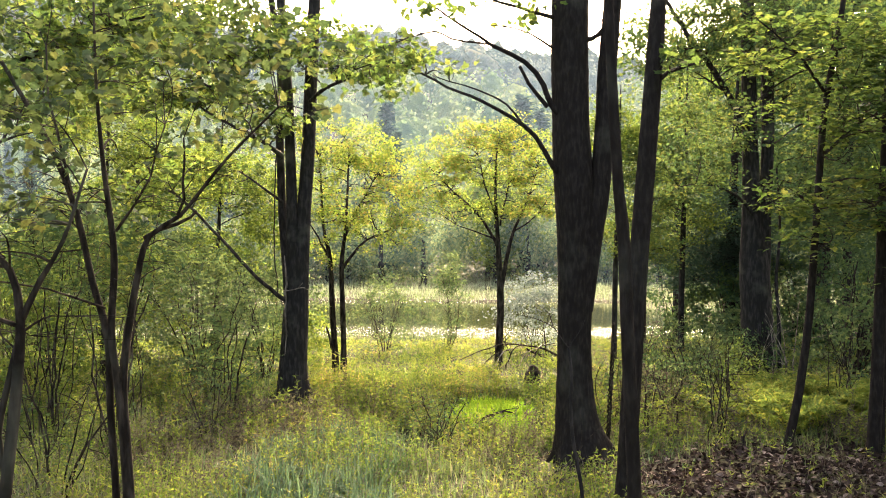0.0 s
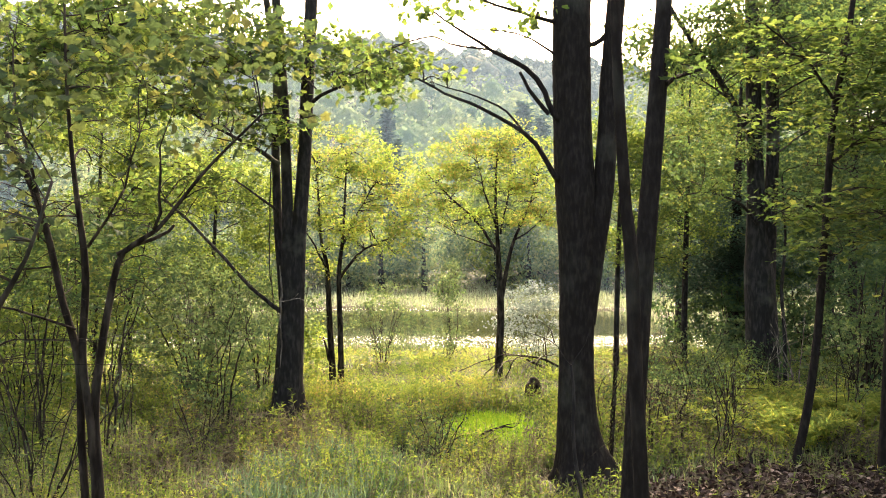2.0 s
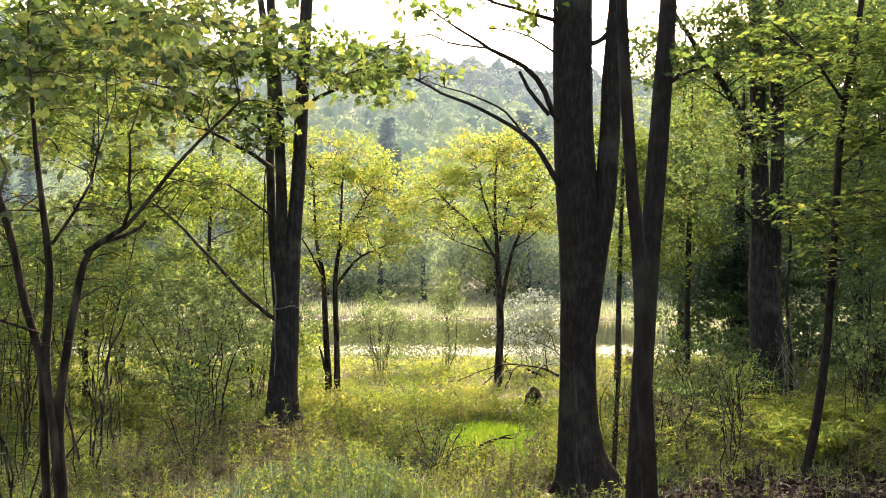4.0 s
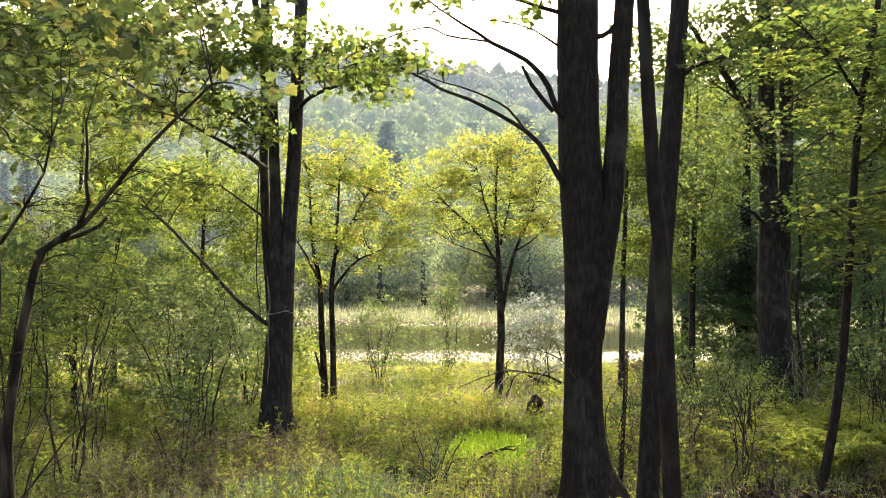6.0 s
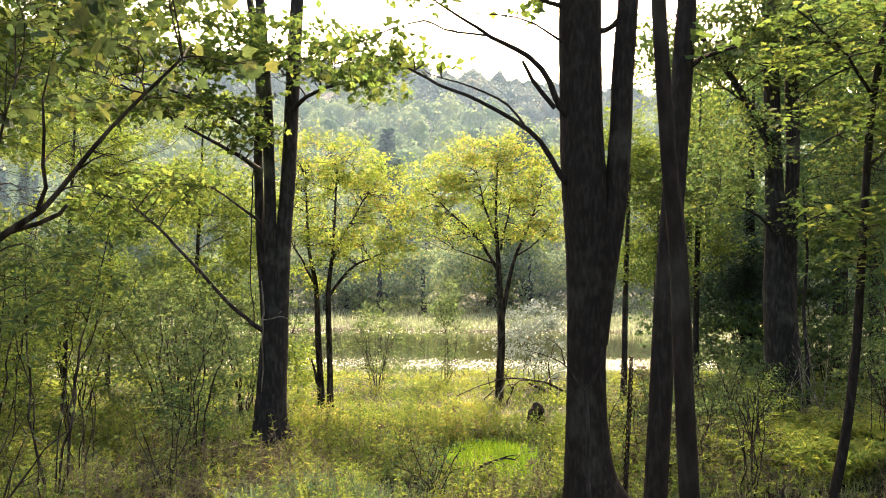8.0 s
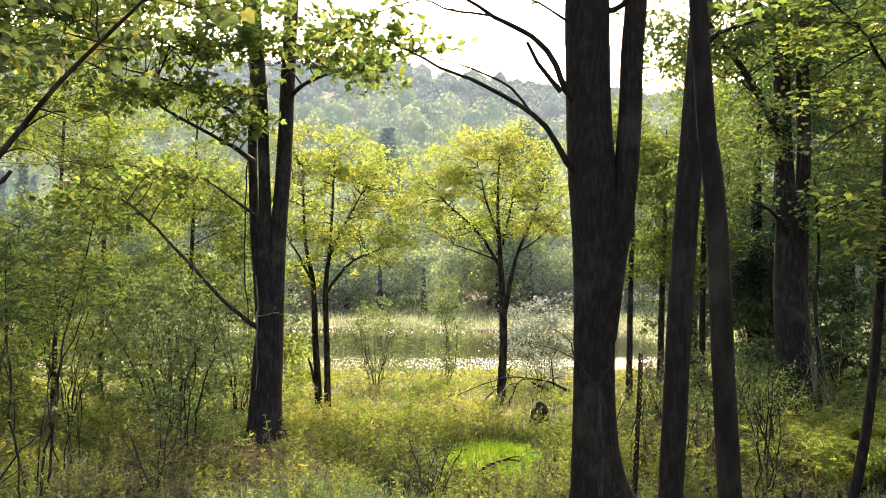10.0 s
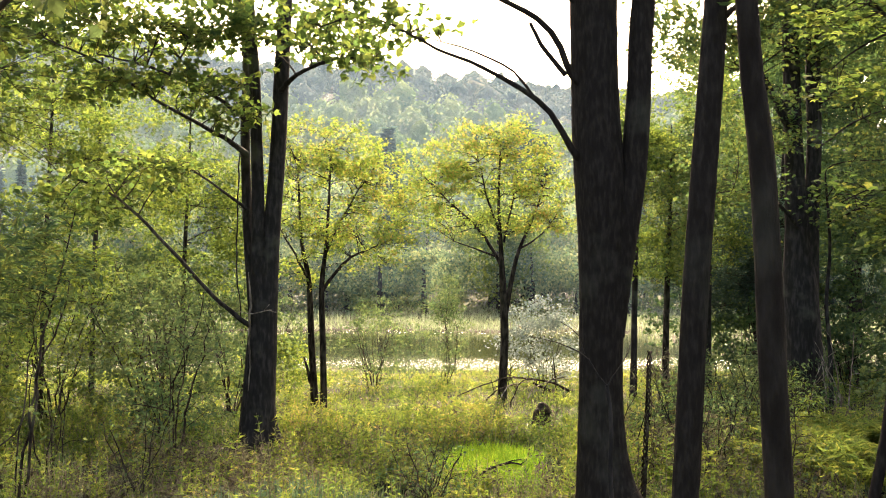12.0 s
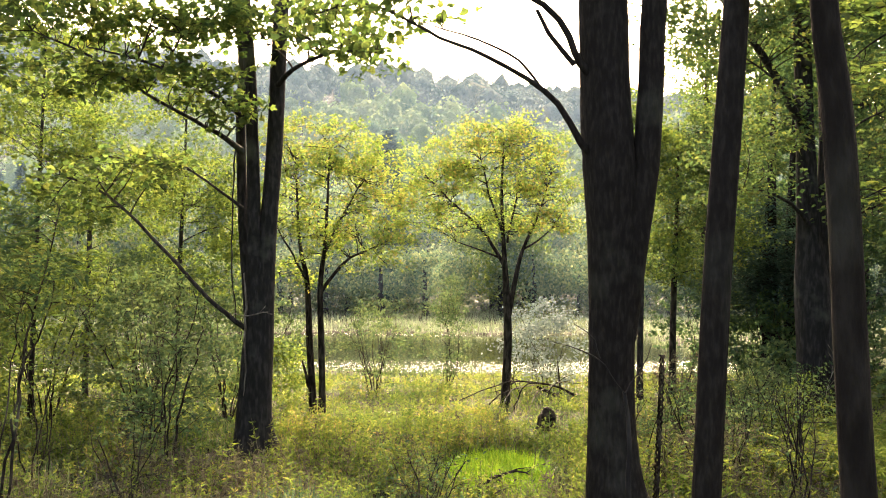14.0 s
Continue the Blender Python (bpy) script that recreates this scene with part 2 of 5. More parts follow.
def part(name, data, material, parent, label=""):
    """Links a mesh, or the geometry that a Geo holds, as one object under its parent (or at the top)."""
    me = data.mesh(name, material) if isinstance(data, Geo) else data
    ob = new(name, me)
    if parent is not None:
        ob.parent = parent
        ob.matrix_parent_inverse = Matrix.Translation(parent.matrix_basis.translation).inverted() if parent.parent is None else Matrix()
    if label:
        tagged(ob, label)
    return ob


def thing(name, at, label, category, group="", kind=""):
    ob = new(name)
    ob.empty_display_size = 0.1
    ob.location = at
    return tagged(ob, label, category, group, kind)


class Geo:
    """Gathers geometry in arrays."""

    def __init__(self, smooth=False):
        self.v, self.l, self.n, self.count, self.smooth = [], [], [], 0, smooth

    def add(self, verts, faces, per):
        """faces: (m, per) vertex numbers of these verts."""
        self.v.append(verts)
        self.l.append((np.asarray(faces) + self.count).ravel())
        self.n.append(np.full(len(faces), per))
        self.count += len(verts)

    def mesh(self, name, material):
        sizes = np.concatenate(self.n)
        return build(name, np.concatenate(self.v), np.concatenate(self.l), np.concatenate([[0], np.cumsum(sizes)[:-1]]), material, self.smooth)


def spline(pts, step):
    """A smooth line through points of any width (x, y, z, radius), sampled about every step metres."""
    p = np.asarray(pts, float)
    q = np.vstack([2 * p[0] - p[1], p, 2 * p[-1] - p[-2]])
    out = []
    for i in range(1, len(q) - 2):
        n = max(2, int(np.linalg.norm(q[i + 1, :3] - q[i, :3]) / step))
        t = np.linspace(0, 1, n, endpoint=False)[:, None]
        a, b, c, d = q[i - 1], q[i], q[i + 1], q[i + 2]
        out.append(0.5 * (2 * b + (c - a) * t + (2 * a - 5 * b + 4 * c - d) * t * t + (3 * b - a - 3 * c + d) * t ** 3))
    return np.vstack(out + [p[-1:]])


def tube(geo, pts, segs=8, step=0.12, rough=0.0, roots=0.0, rng=None, wander=0.0):
    """A tapering round stem along points (x, y, z, radius), with uneven girth and, at its foot, root swellings."""
    s = spline(pts, step)
    rng = rng or np.random.default_rng(1)
    n = len(s)
    if wander:
        w = np.cumsum(rng.normal(0, 1, (n, 3)), axis=0)
        w -= np.linspace(0, 1, n)[:, None] * w[-1]
        s[:, :3] += w * wander / math.sqrt(n) * np.array([1, 1, 0.3])
    d = np.gradient(s[:, :3], axis=0)
    d /= np.linalg.norm(d, axis=1)[:, None] + 1e-9
    side = np.cross(d, np.array([0.31, 0.95, 0.05]) if abs(d[0, 1]) < 0.9 else np.array([1.0, 0, 0]))
    side /= np.linalg.norm(side, axis=1)[:, None] + 1e-9
    other = np.cross(d, side)
    a = np.linspace(0, 2 * math.pi, segs, endpoint=False)
    r = s[:, 3:4] * np.ones((1, segs))
    if rough:
        ph = rng.uniform(0, 6.28, 6)
        zz = np.arange(n)[:, None] * step
        r *= 1 + rough * (np.sin(2 * a + ph[0] + zz * 1.3) + 0.7 * np.sin(3 * a + ph[1] - zz * 2.1) + 0.5 * np.sin(5 * a + ph[2] + zz * 0.7) + 0.8 * np.sin(zz * 4 + ph[3] + a) * 0.5)
        r *= 1 + rng.normal(0, rough * 0.35, r.shape)
    if roots:
        low = np.clip(1 - (s[:, 2:3] - s[0, 2]) / 0.55, 0, 1) ** 2
        r *= 1 + roots * low * (0.5 * np.cos(5 * a + 0.6) + 0.35 * np.cos(3 * a + 2.0))
    v = s[:, None, :3] + r[..., None] * (np.cos(a)[None, :, None] * side[:, None] + np.sin(a)[None, :, None] * other[:, None])
    i, j = np.meshgrid(np.arange(n - 1), np.arange(segs), indexing="ij")
    k = (j + 1) % segs
    f = np.stack([i * segs + j, i * segs + k, (i + 1) * segs + k, (i + 1) * segs + j], -1).reshape(-1, 4)
    geo.add(v.reshape(-1, 3), f, 4)
    cap = (np.arange(segs) + (n - 1) * segs)[None]
    geo.l.append((cap + geo.count - n * segs).ravel())
    geo.n.append(np.array([segs]))
    return s


# leaf outlines in their own plane: y runs from the stalk to the tip
MAPLE = np.array([(0, 0, 0), (0.2, -0.1, 0), (0.42, 0.04, -0.02), (0.36, 0.2, -0.02), (0.62, 0.42, -0.1), (0.4, 0.5, -0.03), (0.27, 0.6, -0.02), (0.22, 0.78, -0.04), (0, 1.05, -0.12),
                  (-0.22, 0.78, -0.04), (-0.27, 0.6, -0.02), (-0.4, 0.5, -0.03), (-0.62, 0.42, -0.1), (-0.36, 0.2, -0.02), (-0.42, 0.04, -0.02), (-0.2, -0.1, 0)])
LOBED = np.array([(0, 0, 0), (0.38, 0.06, -0.02), (0.55, 0.48, -0.08), (0.24, 0.58, -0.02), (0, 1.05, -0.12), (-0.24, 0.58, -0.02), (-0.55, 0.48, -0.08), (-0.38, 0.06, -0.02)])
OVAL = np.array([(0, 0, 0), (0.24, 0.3, 0.05), (0.2, 0.68, 0.02), (0, 1.0, -0.08), (-0.2, 0.68, 0.02), (-0.24, 0.3, 0.05)])
LANCE = np.array([(0, 0, 0), (0.13, 0.35, 0.02), (0, 1.0, -0.12), (-0.13, 0.35, 0.02)])
DIAMOND = np.array([(0, 0, 0), (0.36, 0.5, 0.06), (0, 1.0, -0.06), (-0.36, 0.5, 0.06)])


def leaves(geo, at, size, shape, rng, flat=0.6, heading=None, facing=None):
    """Leaves at the points: size in metres, flat: how level they lie (1 level, 0 any way)."""
    at = np.asarray(at)
    n = len(at)
    if not n:
        return
    size = size * rng.uniform(0.65, 1.25, n)
    nz = rng.normal(0, 1, (n, 3)) * (1 - flat) + np.array([0, 0, 1.0]) * (flat + 0.15)
    if facing is not None:
        nz = facing + rng.normal(0, 0.35, (n, 3))
    nz /= np.linalg.norm(nz, axis=1)[:, None]
    hy = rng.normal(0, 1, (n, 3)) if heading is None else heading + rng.normal(0, 0.6, (n, 3))
    hy[:, 2] -= 0.25
    hx = np.cross(hy, nz)
    hx /= np.linalg.norm(hx, axis=1)[:, None] + 1e-9
    hy = np.cross(nz, hx)
    k = len(shape)
    v = at[:, None] + size[:, None, None] * (shape[None, :, 0:1] * hx[:, None] + shape[None, :, 1:2] * hy[:, None] + shape[None, :, 2:3] * nz[:, None] * rng.uniform(0.3, 2.0, (n, 1, 1)))
    geo.add(v.reshape(-1, 3), np.arange(n * k).reshape(n, k), k)


def blades(geo, at, height, width, rng, lean=0.35):
    """Grass blades that rise from the points and bend over."""
    at = np.asarray(at)
    n = len(at)
    if not n:
        return
    h = (height * rng.uniform(0.5, 1.2, n))[:, None]
    a = rng.uniform(0, 6.283, n)
    out = np.stack([np.cos(a), np.sin(a), 0 * a], 1)
    side = np.stack([-np.sin(a), np.cos(a), 0 * a], 1) * (width * rng.uniform(0.6, 1.3, n))[:, None]
    bend = np.abs(rng.normal(0, lean, n))[:, None]
    up = np.array([0, 0, 1.0])
    p1 = at + h * (0.5 * up + 0.3 * bend * out)
    p2 = at + h * ((1 - 0.35 * bend) * up + 1.0 * bend * out)
    v = np.stack([at - side, at + side, p1 + side * 0.8, p1 - side * 0.8, p2], 1)
    b = np.arange(n)[:, None] * 5
    geo.add(v.reshape(-1, 3), np.concatenate([b, b + 1, b + 2, b + 3], 1), 4)
    geo.l.append((np.concatenate([b + 3, b + 2, b + 4], 1) + geo.count - 5 * n).ravel())
    geo.n.append(np.full(n, 3))


def stems(geo, a, b, c, r0, r1, segs, rings):
    """Many thin tapering stems at once, each bending from a through b to c."""
    n = len(a)
    if not n:
        return
    t = np.linspace(0, 1, rings)[None, :, None]
    p = (1 - t) * (1 - 2 * t) * a[:, None] + 4 * t * (1 - t) * b[:, None] + t * (2 * t - 1) * c[:, None]
    d = c - a
    d /= np.linalg.norm(d, axis=1)[:, None] + 1e-9
    side = np.cross(d, np.where(np.abs(d[:, 1:2]) < 0.9, [[0.31, 0.95, 0.05]], [[1.0, 0, 0]]))
    side /= np.linalg.norm(side, axis=1)[:, None] + 1e-9
    other = np.cross(d, side)
    w = np.linspace(0, 2 * math.pi, segs, endpoint=False)
    rim = np.cos(w)[None, :, None] * side[:, None] + np.sin(w)[None, :, None] * other[:, None]
    r = (r0[:, None] * (1 - t[..., 0]) + r1[:, None] * t[..., 0])[..., None, None]
    v = p[:, :, None] + r * rim[:, None]
    i, j = np.meshgrid(np.arange(rings - 1), np.arange(segs), indexing="ij")
    k = (j + 1) % segs
    f = np.stack([i * segs + j, i * segs + k, (i + 1) * segs + k, (i + 1) * segs + j], -1).reshape(-1, 4)
    geo.add(v.reshape(-1, 3), (f[None] + (np.arange(n) * rings * segs)[:, None, None]).reshape(-1, 4), 4)


def sprays(twigs, limbs, blobs, rng, reach=0.3, per=16, root=0.012, droop=0.0, fine=True):
    """Twigs from the nearest limb into the given clouds (x, y, z, rx, ry, rz, number); returns leaf places and headings."""
    limb = np.concatenate(limbs)
    spots, heads = [], []
    for cx, cy, cz, rx, ry, rz, number in blobs:
        n = max(1, int(number))
        local = limb
        # first a few boughs into the cloud, so that twigs spring from them and not all from one limb
        for b in np.array([cx, cy, cz]) + rng.uniform(-0.75, 0.75, (max(2, n // 9), 3)) * np.array([rx, ry, rz]):
            gap = b - local[:, :3]
            q = local[np.argmin(np.linalg.norm(gap, axis=1) + 0.6 * np.clip(-gap[:, 2], 0, None))]
            far = np.linalg.norm(b - q[:3])
            if far < 0.12:
                continue
            mid = (q[:3] + b) / 2 + rng.normal(0, 0.12 * far, 3) + np.array([0, 0, 0.1 * far])
            r0 = min(root * (0.7 + 0.7 * far), q[3] * 0.75)
            stems(twigs, q[None, :3], mid[None], b[None], np.array([r0]), np.array([r0 * 0.5]), 5, 7)
            t = np.linspace(0.25, 1, 7)[:, None]
            line = (1 - t) * (1 - 2 * t) * q[:3] + 4 * t * (1 - t) * mid + t * (2 * t - 1) * b
            local = np.vstack([local, np.concatenate([line, r0 * (1 - 0.5 * t)], 1)])
        u = rng.normal(0, 1, (n, 3))
        u *= (rng.uniform(0.25, 1, n) ** 0.5 / np.linalg.norm(u, axis=1))[:, None]
        p = np.array([cx, cy, cz]) + u * np.array([rx, ry, rz])
        gap = local[None, :, :3] - p[:, None]
        cost = np.linalg.norm(gap, axis=2) * rng.uniform(0.8, 1.25, gap.shape[:2]) + 0.8 * np.clip(gap[..., 2], 0, None)
        q = local[np.argmin(cost, axis=1)]
        far = np.linalg.norm(p - q[:, :3], axis=1)
        mid = (q[:, :3] + p) / 2 + rng.normal(0, 1, (n, 3)) * 0.11 * far[:, None] + np.array([0, 0, 0.08]) * far[:, None]
        r0 = np.minimum(root * (0.5 + far * 0.5), q[:, 3] * 0.8)
        way = (p - q[:, :3]) * np.array([1, 1, 0.3])
        way /= np.linalg.norm(way, axis=1)[:, None] + 1e-6
        stems(twigs, q[:, :3], mid, p, r0, r0 * 0.3, 4 if fine else 3, 5 if fine else 3)
        ends = p[:, None] + (way[:, None] * rng.uniform(-0.2, 1.0, (n, 3, 1)) + rng.normal(0, 0.55, (n, 3, 3)) * np.array([1, 1, 0.35])) * reach
        ends[..., 2] -= droop * rng.uniform(0, 1, (n, 3))
        if fine:
            a, c = np.repeat(p, 3, 0), ends.reshape(-1, 3)
            stems(twigs, a, (a + c) / 2 + rng.normal(0, 0.03, a.shape), c, np.repeat(r0 * 0.35, 3), np.repeat(r0 * 0.15, 3), 3, 3)
        if per:
            pick = rng.integers(0, 3, (n, per))
            t = rng.uniform(0.1, 1.05, (n, per, 1))
            s = p[:, None] * (1 - t) + np.take_along_axis(ends, pick[..., None], 1) * t + rng.normal(0, 0.16 * reach, (n, per, 3)) * np.array([1, 1, 0.7])
            spots.append(s.reshape(-1, 3))
            heads.append((s - p[:, None] + way[:, None] * 0.1).reshape(-1, 3))
    if not spots:
        return np.zeros((0, 3)), np.zeros((0, 3))
    spots, heads = np.concatenate(spots), np.concatenate(heads)
    return spots, heads / (np.linalg.norm(heads, axis=1)[:, None] + 1e-6)


def tree(name, label, category, base, trunks, branches, blobs, bark, leaf, shape=MAPLE, size=0.1, seed=1, reach=0.3, per=16, segs=10, roots=0.0, rough=0.03,
         flat=0.6, group="", high=(), twig_bark=None, droop=0.0, step=0.12, fine=True, bare=(), singles=0, root=0.012):
    """One tree: trunks and branches as lines (x, y, z, radius), clouds of foliage that twigs reach into; high: coarser clouds far above."""
    rng = np.random.default_rng(seed)
    top = thing(name, base, label, category, group)
    limbs = []
    for i, line in enumerate(trunks):
        g = Geo(True)
        limbs.append(tube(g, line, segs if i == 0 else max(8, segs - 4), step, rough, roots if i == 0 else 0, rng))
        part("trunk" if i == 0 else "stem", g, bark, top)
    for line in branches:
        g = Geo(True)
        limbs.append(tube(g, line, 7, 0.1, rough, 0, rng, 0.03))
        part("branch", g, bark, top)
    twigs, crown = Geo(), Geo()
    if blobs:
        spots, heads = sprays(twigs, limbs, blobs, rng, reach, per, root, droop, fine)
        near_spots = spots[:: 5] if singles else []
        if singles:
            rest = np.arange(len(spots)) % 5 != 0
            spots, heads = spots[rest], heads[rest]
        leaves(crown, spots, size, shape, rng, flat, heads)
    if high:
        spots, heads = sprays(twigs, limbs, high, rng, 0.6, 34, 0.03, fine=False)
        leaves(crown, spots, size * 1.6, DIAMOND, rng, 0.4, heads)
    if bare:
        sprays(twigs, limbs, bare, rng, reach * 1.3, 0, root * 0.8)
    if twigs.count:
        tagged(part("twigwork", twigs, twig_bark or BARK_THIN, top), kind="stuff")
        crown_ob = tagged(part("crown", crown, leaf, top), kind="stuff")
        if singles:
            variants = []
            for _ in range(4):
                g = Geo()
                leaves(g, np.zeros((1, 3)), size * 1.1, shape, rng, 1.0, np.array([[0, 3.0, 0]]))
                variants.append(g.mesh("leaf", LEAF_SINGLE))
            for i in rng.permutation(len(near_spots))[:singles]:
                ob = new("leaf", variants[i % 4])
                ob.parent = crown_ob
                ob.matrix_basis = pose(*near_spots[i], rng.normal(0, 32), rng.normal(0, 32), rng.uniform(0, 360))
    return top


# ---- the ground: one sheet with the pond's hollow, the marsh and the wooded hill ----
WATER_Z = -0.22


def smooth_step(a, b, v):
    t = np.clip((v - a) / (b - a), 0, 1)
    return t * t * (3 - 2 * t)


def pond(x, y):
    """1 in the pond, 0 outside, with an uneven shore."""
    shore = 0.8 * np.sin(x * 0.35) + 0.5 * np.sin(x * 0.9 + 1.0)
    near = smooth_step(22.0, 23.6, y + 0.6 * shore - 0.03 * x)
    far = 1 - smooth_step(37.0, 38.6, y + shore - 0.05 * x)
    return near * far * (1 - smooth_step(5.0, 8.0, x + 0.3 * shore)) * smooth_step(-46.0, -40.0, x)


def ground_z(x, y):
    x, y = np.asarray(x, float), np.asarray(y, float)
    lump = 0.035 * np.sin(x * 1.7 + 0.4) * np.sin(y * 1.3) + 0.02 * np.sin(x * 3.9 + y * 2.7) + 0.015 * np.sin(y * 5.1 - x * 2.3)
    near = lump * (1 - smooth_step(40, 70, y))
    near = near * (1 - 0.6 * smooth_step(16, 22, y)) - 0.16 * smooth_step(15, 23, y) - 0.6 * pond(x, y)
    crest = 78 - 0.015 * x + 10 * np.exp(-(((x + 32) / 40) ** 2)) + 1.2 * np.sin(x * 0.06) - 0.00012 * x * x + 24 * smooth_step(-45, -150, x)
    crest = np.maximum(crest, 20)
    rise = smooth_step(60, 470, y) ** 0.92 * crest
    fall = 1 - 0.6 * smooth_step(470, 1400, y)
    return near + rise * fall


def spaced(a, b, n, power):
    t = np.linspace(0, 1, n)
    return a + (b - a) * t ** power


gx = np.unique(np.round(np.concatenate([-spaced(0, 16, 46, 1.0), spaced(0, 16, 46, 1.0), -spaced(16, 900, 40, 2.4), spaced(16, 900, 40, 2.4)]), 3))
gy = np.unique(np.round(np.concatenate([-spaced(2, 400, 25, 2.5), spaced(-2, 45, 140, 1.0), spaced(45, 1500, 80, 2.0)]), 3))
GX, GY = np.meshgrid(gx, gy)
gv = np.stack([GX, GY, ground_z(GX, GY)], -1).reshape(-1, 3)
ii, jj = np.meshgrid(np.arange(len(gy) - 1), np.arange(len(gx) - 1), indexing="ij")
w = len(gx)
gf = np.stack([ii * w + jj, ii * w + jj + 1, (ii + 1) * w + jj + 1, (ii + 1) * w + jj], -1).reshape(-1, 4)
g = Geo(True)
g.add(gv, gf, 4)
tagged(part("ground", g, SOIL, None), "uneven forest floor of dark soil and moss running to a hill", "ground", kind="structure")

g = Geo(True)
wx, wy = np.meshgrid(np.linspace(-48, 12, 20), np.linspace(20, 42, 10))
ii, jj = np.meshgrid(np.arange(9), np.arange(19), indexing="ij")
g.add(np.stack([wx, wy, 0 * wx + WATER_Z], -1).reshape(-1, 3), np.stack([ii * 20 + jj, ii * 20 + jj + 1, (ii + 1) * 20 + jj + 1, (ii + 1) * 20 + jj], -1).reshape(-1, 4), 4)
tagged(part("water", g, WATER, None), "still brown pond water with bright rippled streaks", "water", kind="structure")


# ---- the wooded hill, far off ----
def far_crowns(geo, at, wide, tall, tufts, tuft, rng, pointed=0.0):
    """Crowns far off: each many tufts of leaves over an uneven round or pointed form."""
    for (x, y, z), w_, h_ in zip(at, wide, tall):
        u = rng.normal(0, 1, (tufts, 3))
        u /= np.linalg.norm(u, axis=1)[:, None]
        ph = rng.uniform(0, 6.28, 4)
        lump = 1 + 0.22 * np.sin(3 * u[:, 0] + ph[0]) * np.sin(4 * u[:, 2] + ph[1]) + 0.15 * np.sin(7 * u[:, 1] + ph[2]) + 0.1 * np.sin(9 * u[:, 2] + ph[3])
        u *= (lump * rng.uniform(0.72, 1.03, tufts))[:, None]
        if pointed:
            v = rng.uniform(0, 1, tufts) ** 1.4
            a = rng.uniform(0, 6.283, tufts)
            tier = 0.75 + 0.25 * np.sin(v * 34)
            rr = (1 - v) * tier * rng.uniform(0.4, 1, tufts) + 0.02
            u = np.stack([np.cos(a) * rr, np.sin(a) * rr, v * 2 - 1], 1)
        p = np.array([x, y, z + h_ * 0.5]) + u * np.array([w_, w_, h_ * 0.5])
        leaves(geo, p, tuft, DIAMOND, rng, 0.45 if not pointed else 0.6, None, None if pointed else u)


def smooth_ball(steps):
    """An icosphere's corners and triangles."""
    bm = bmesh.new()
    bmesh.ops.create_icosphere(bm, subdivisions=steps, radius=1.0)
    bm.verts.index_update()
    v = np.array([q.co[:] for q in bm.verts])
    f = np.array([[q.index for q in t.verts] for t in bm.faces])
    bm.free()
    return v, f


unit, tri = smooth_ball(1)
rng = np.random.default_rng(5)
hx, hy = np.meshgrid(np.arange(-240, 240, 7.0), np.arange(112, 500, 9.5))
hx, hy = (hx + rng.uniform(-3.4, 3.4, hx.shape)).ravel(), (hy + rng.uniform(-4, 4, hy.shape)).ravel()
keep = (hx > -0.46 * hy - 12) & (hx < 0.34 * hy + 12)
hx, hy = hx[keep], hy[keep]
hz = ground_z(hx, hy)
upper, lower = Geo(True), Geo(True)
for x, y, z in zip(hx, hy, hz):
    # split by distance into sunlit-coloured foot and haze-coloured top
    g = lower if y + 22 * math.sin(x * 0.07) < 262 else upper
    tufts = 150 if y < 240 else 120
    w_ = rng.uniform(0.65, 1.45) * (1.9 + 0.0045 * y)
    h_ = w_ * rng.uniform(1.7, 2.7)
    ph = rng.uniform(0, 6.28, 6)

    def lumpy(u):
        return 1 + 0.13 * np.sin(3.1 * u[:, 0] + ph[0]) * np.sin(4 * u[:, 2] + ph[1]) + 0.17 * np.sin(6 * u[:, 1] + ph[2]) * np.sin(5 * u[:, 0] + ph[4]) + 0.1 * np.sin(9 * u[:, 2] + ph[3]) * np.sin(8 * u[:, 0] + ph[5])

    place, form = np.array([x, y, z + h_ * 0.5]), np.array([w_, w_, h_ * 0.5])
    g.add(place + unit * 0.84 * lumpy(unit)[:, None] * form, tri, 3)
    u = rng.normal(0, 1, (tufts, 3))
    u /= np.linalg.norm(u, axis=1)[:, None]
    u[:, 1] = -np.abs(u[:, 1])
    leaves(g, place + u * (lumpy(u) * rng.uniform(0.88, 1.08, tufts))[:, None] * form, w_ * 0.23, DIAMOND, rng, 0.5, None, u * 1.2)
tagged(part("hill_woods", upper, WOODS_HAZED, None), "broadleaf woods covering the far hill, leaf colour tinted blue-green for haze", "woods", kind="stuff")
tagged(part("hill_woods", lower, WOODS_SUNLIT, None), "woods at the hill's foot, leaf colour lightened for sunlight", "woods", kind="stuff")

# trees along the far edge of the marsh
rng = np.random.default_rng(8)


def shore_tree(name, label, tall, wide, tufts, tuft, leaf, pointed, seed, lift=0.12):
    r = np.random.default_rng(seed)
    top = thing(name, (0, 0, 0), label, "tree", "trees beyond the pond")
    g = Geo(True)
    tube(g, [(0, 0, -0.3, 0.2), (0.1, 0.05, tall * 0.4, 0.14), (0.0, 0.1, tall * 0.9, 0.04)], 6, 0.8, 0.04, rng=r)
    part("trunk", g, BARK_GREY, top)
    g = Geo()
    far_crowns(g, [(0, 0, tall * lift)], [wide], [tall * (1 - lift)], tufts, tuft, r, pointed)
    if not pointed:
        for _ in range(7):
            a, k = r.uniform(0, 6.28), r.uniform(0.3, 0.8)
            far_crowns(g, [(math.cos(a) * wide * k, math.sin(a) * wide * k, tall * r.uniform(0.05, 0.7))], [wide * r.uniform(0.35, 0.6)], [tall * r.uniform(0.2, 0.4)], tufts // 6, tuft, r)
    part("crown", g, leaf, top)
    return top


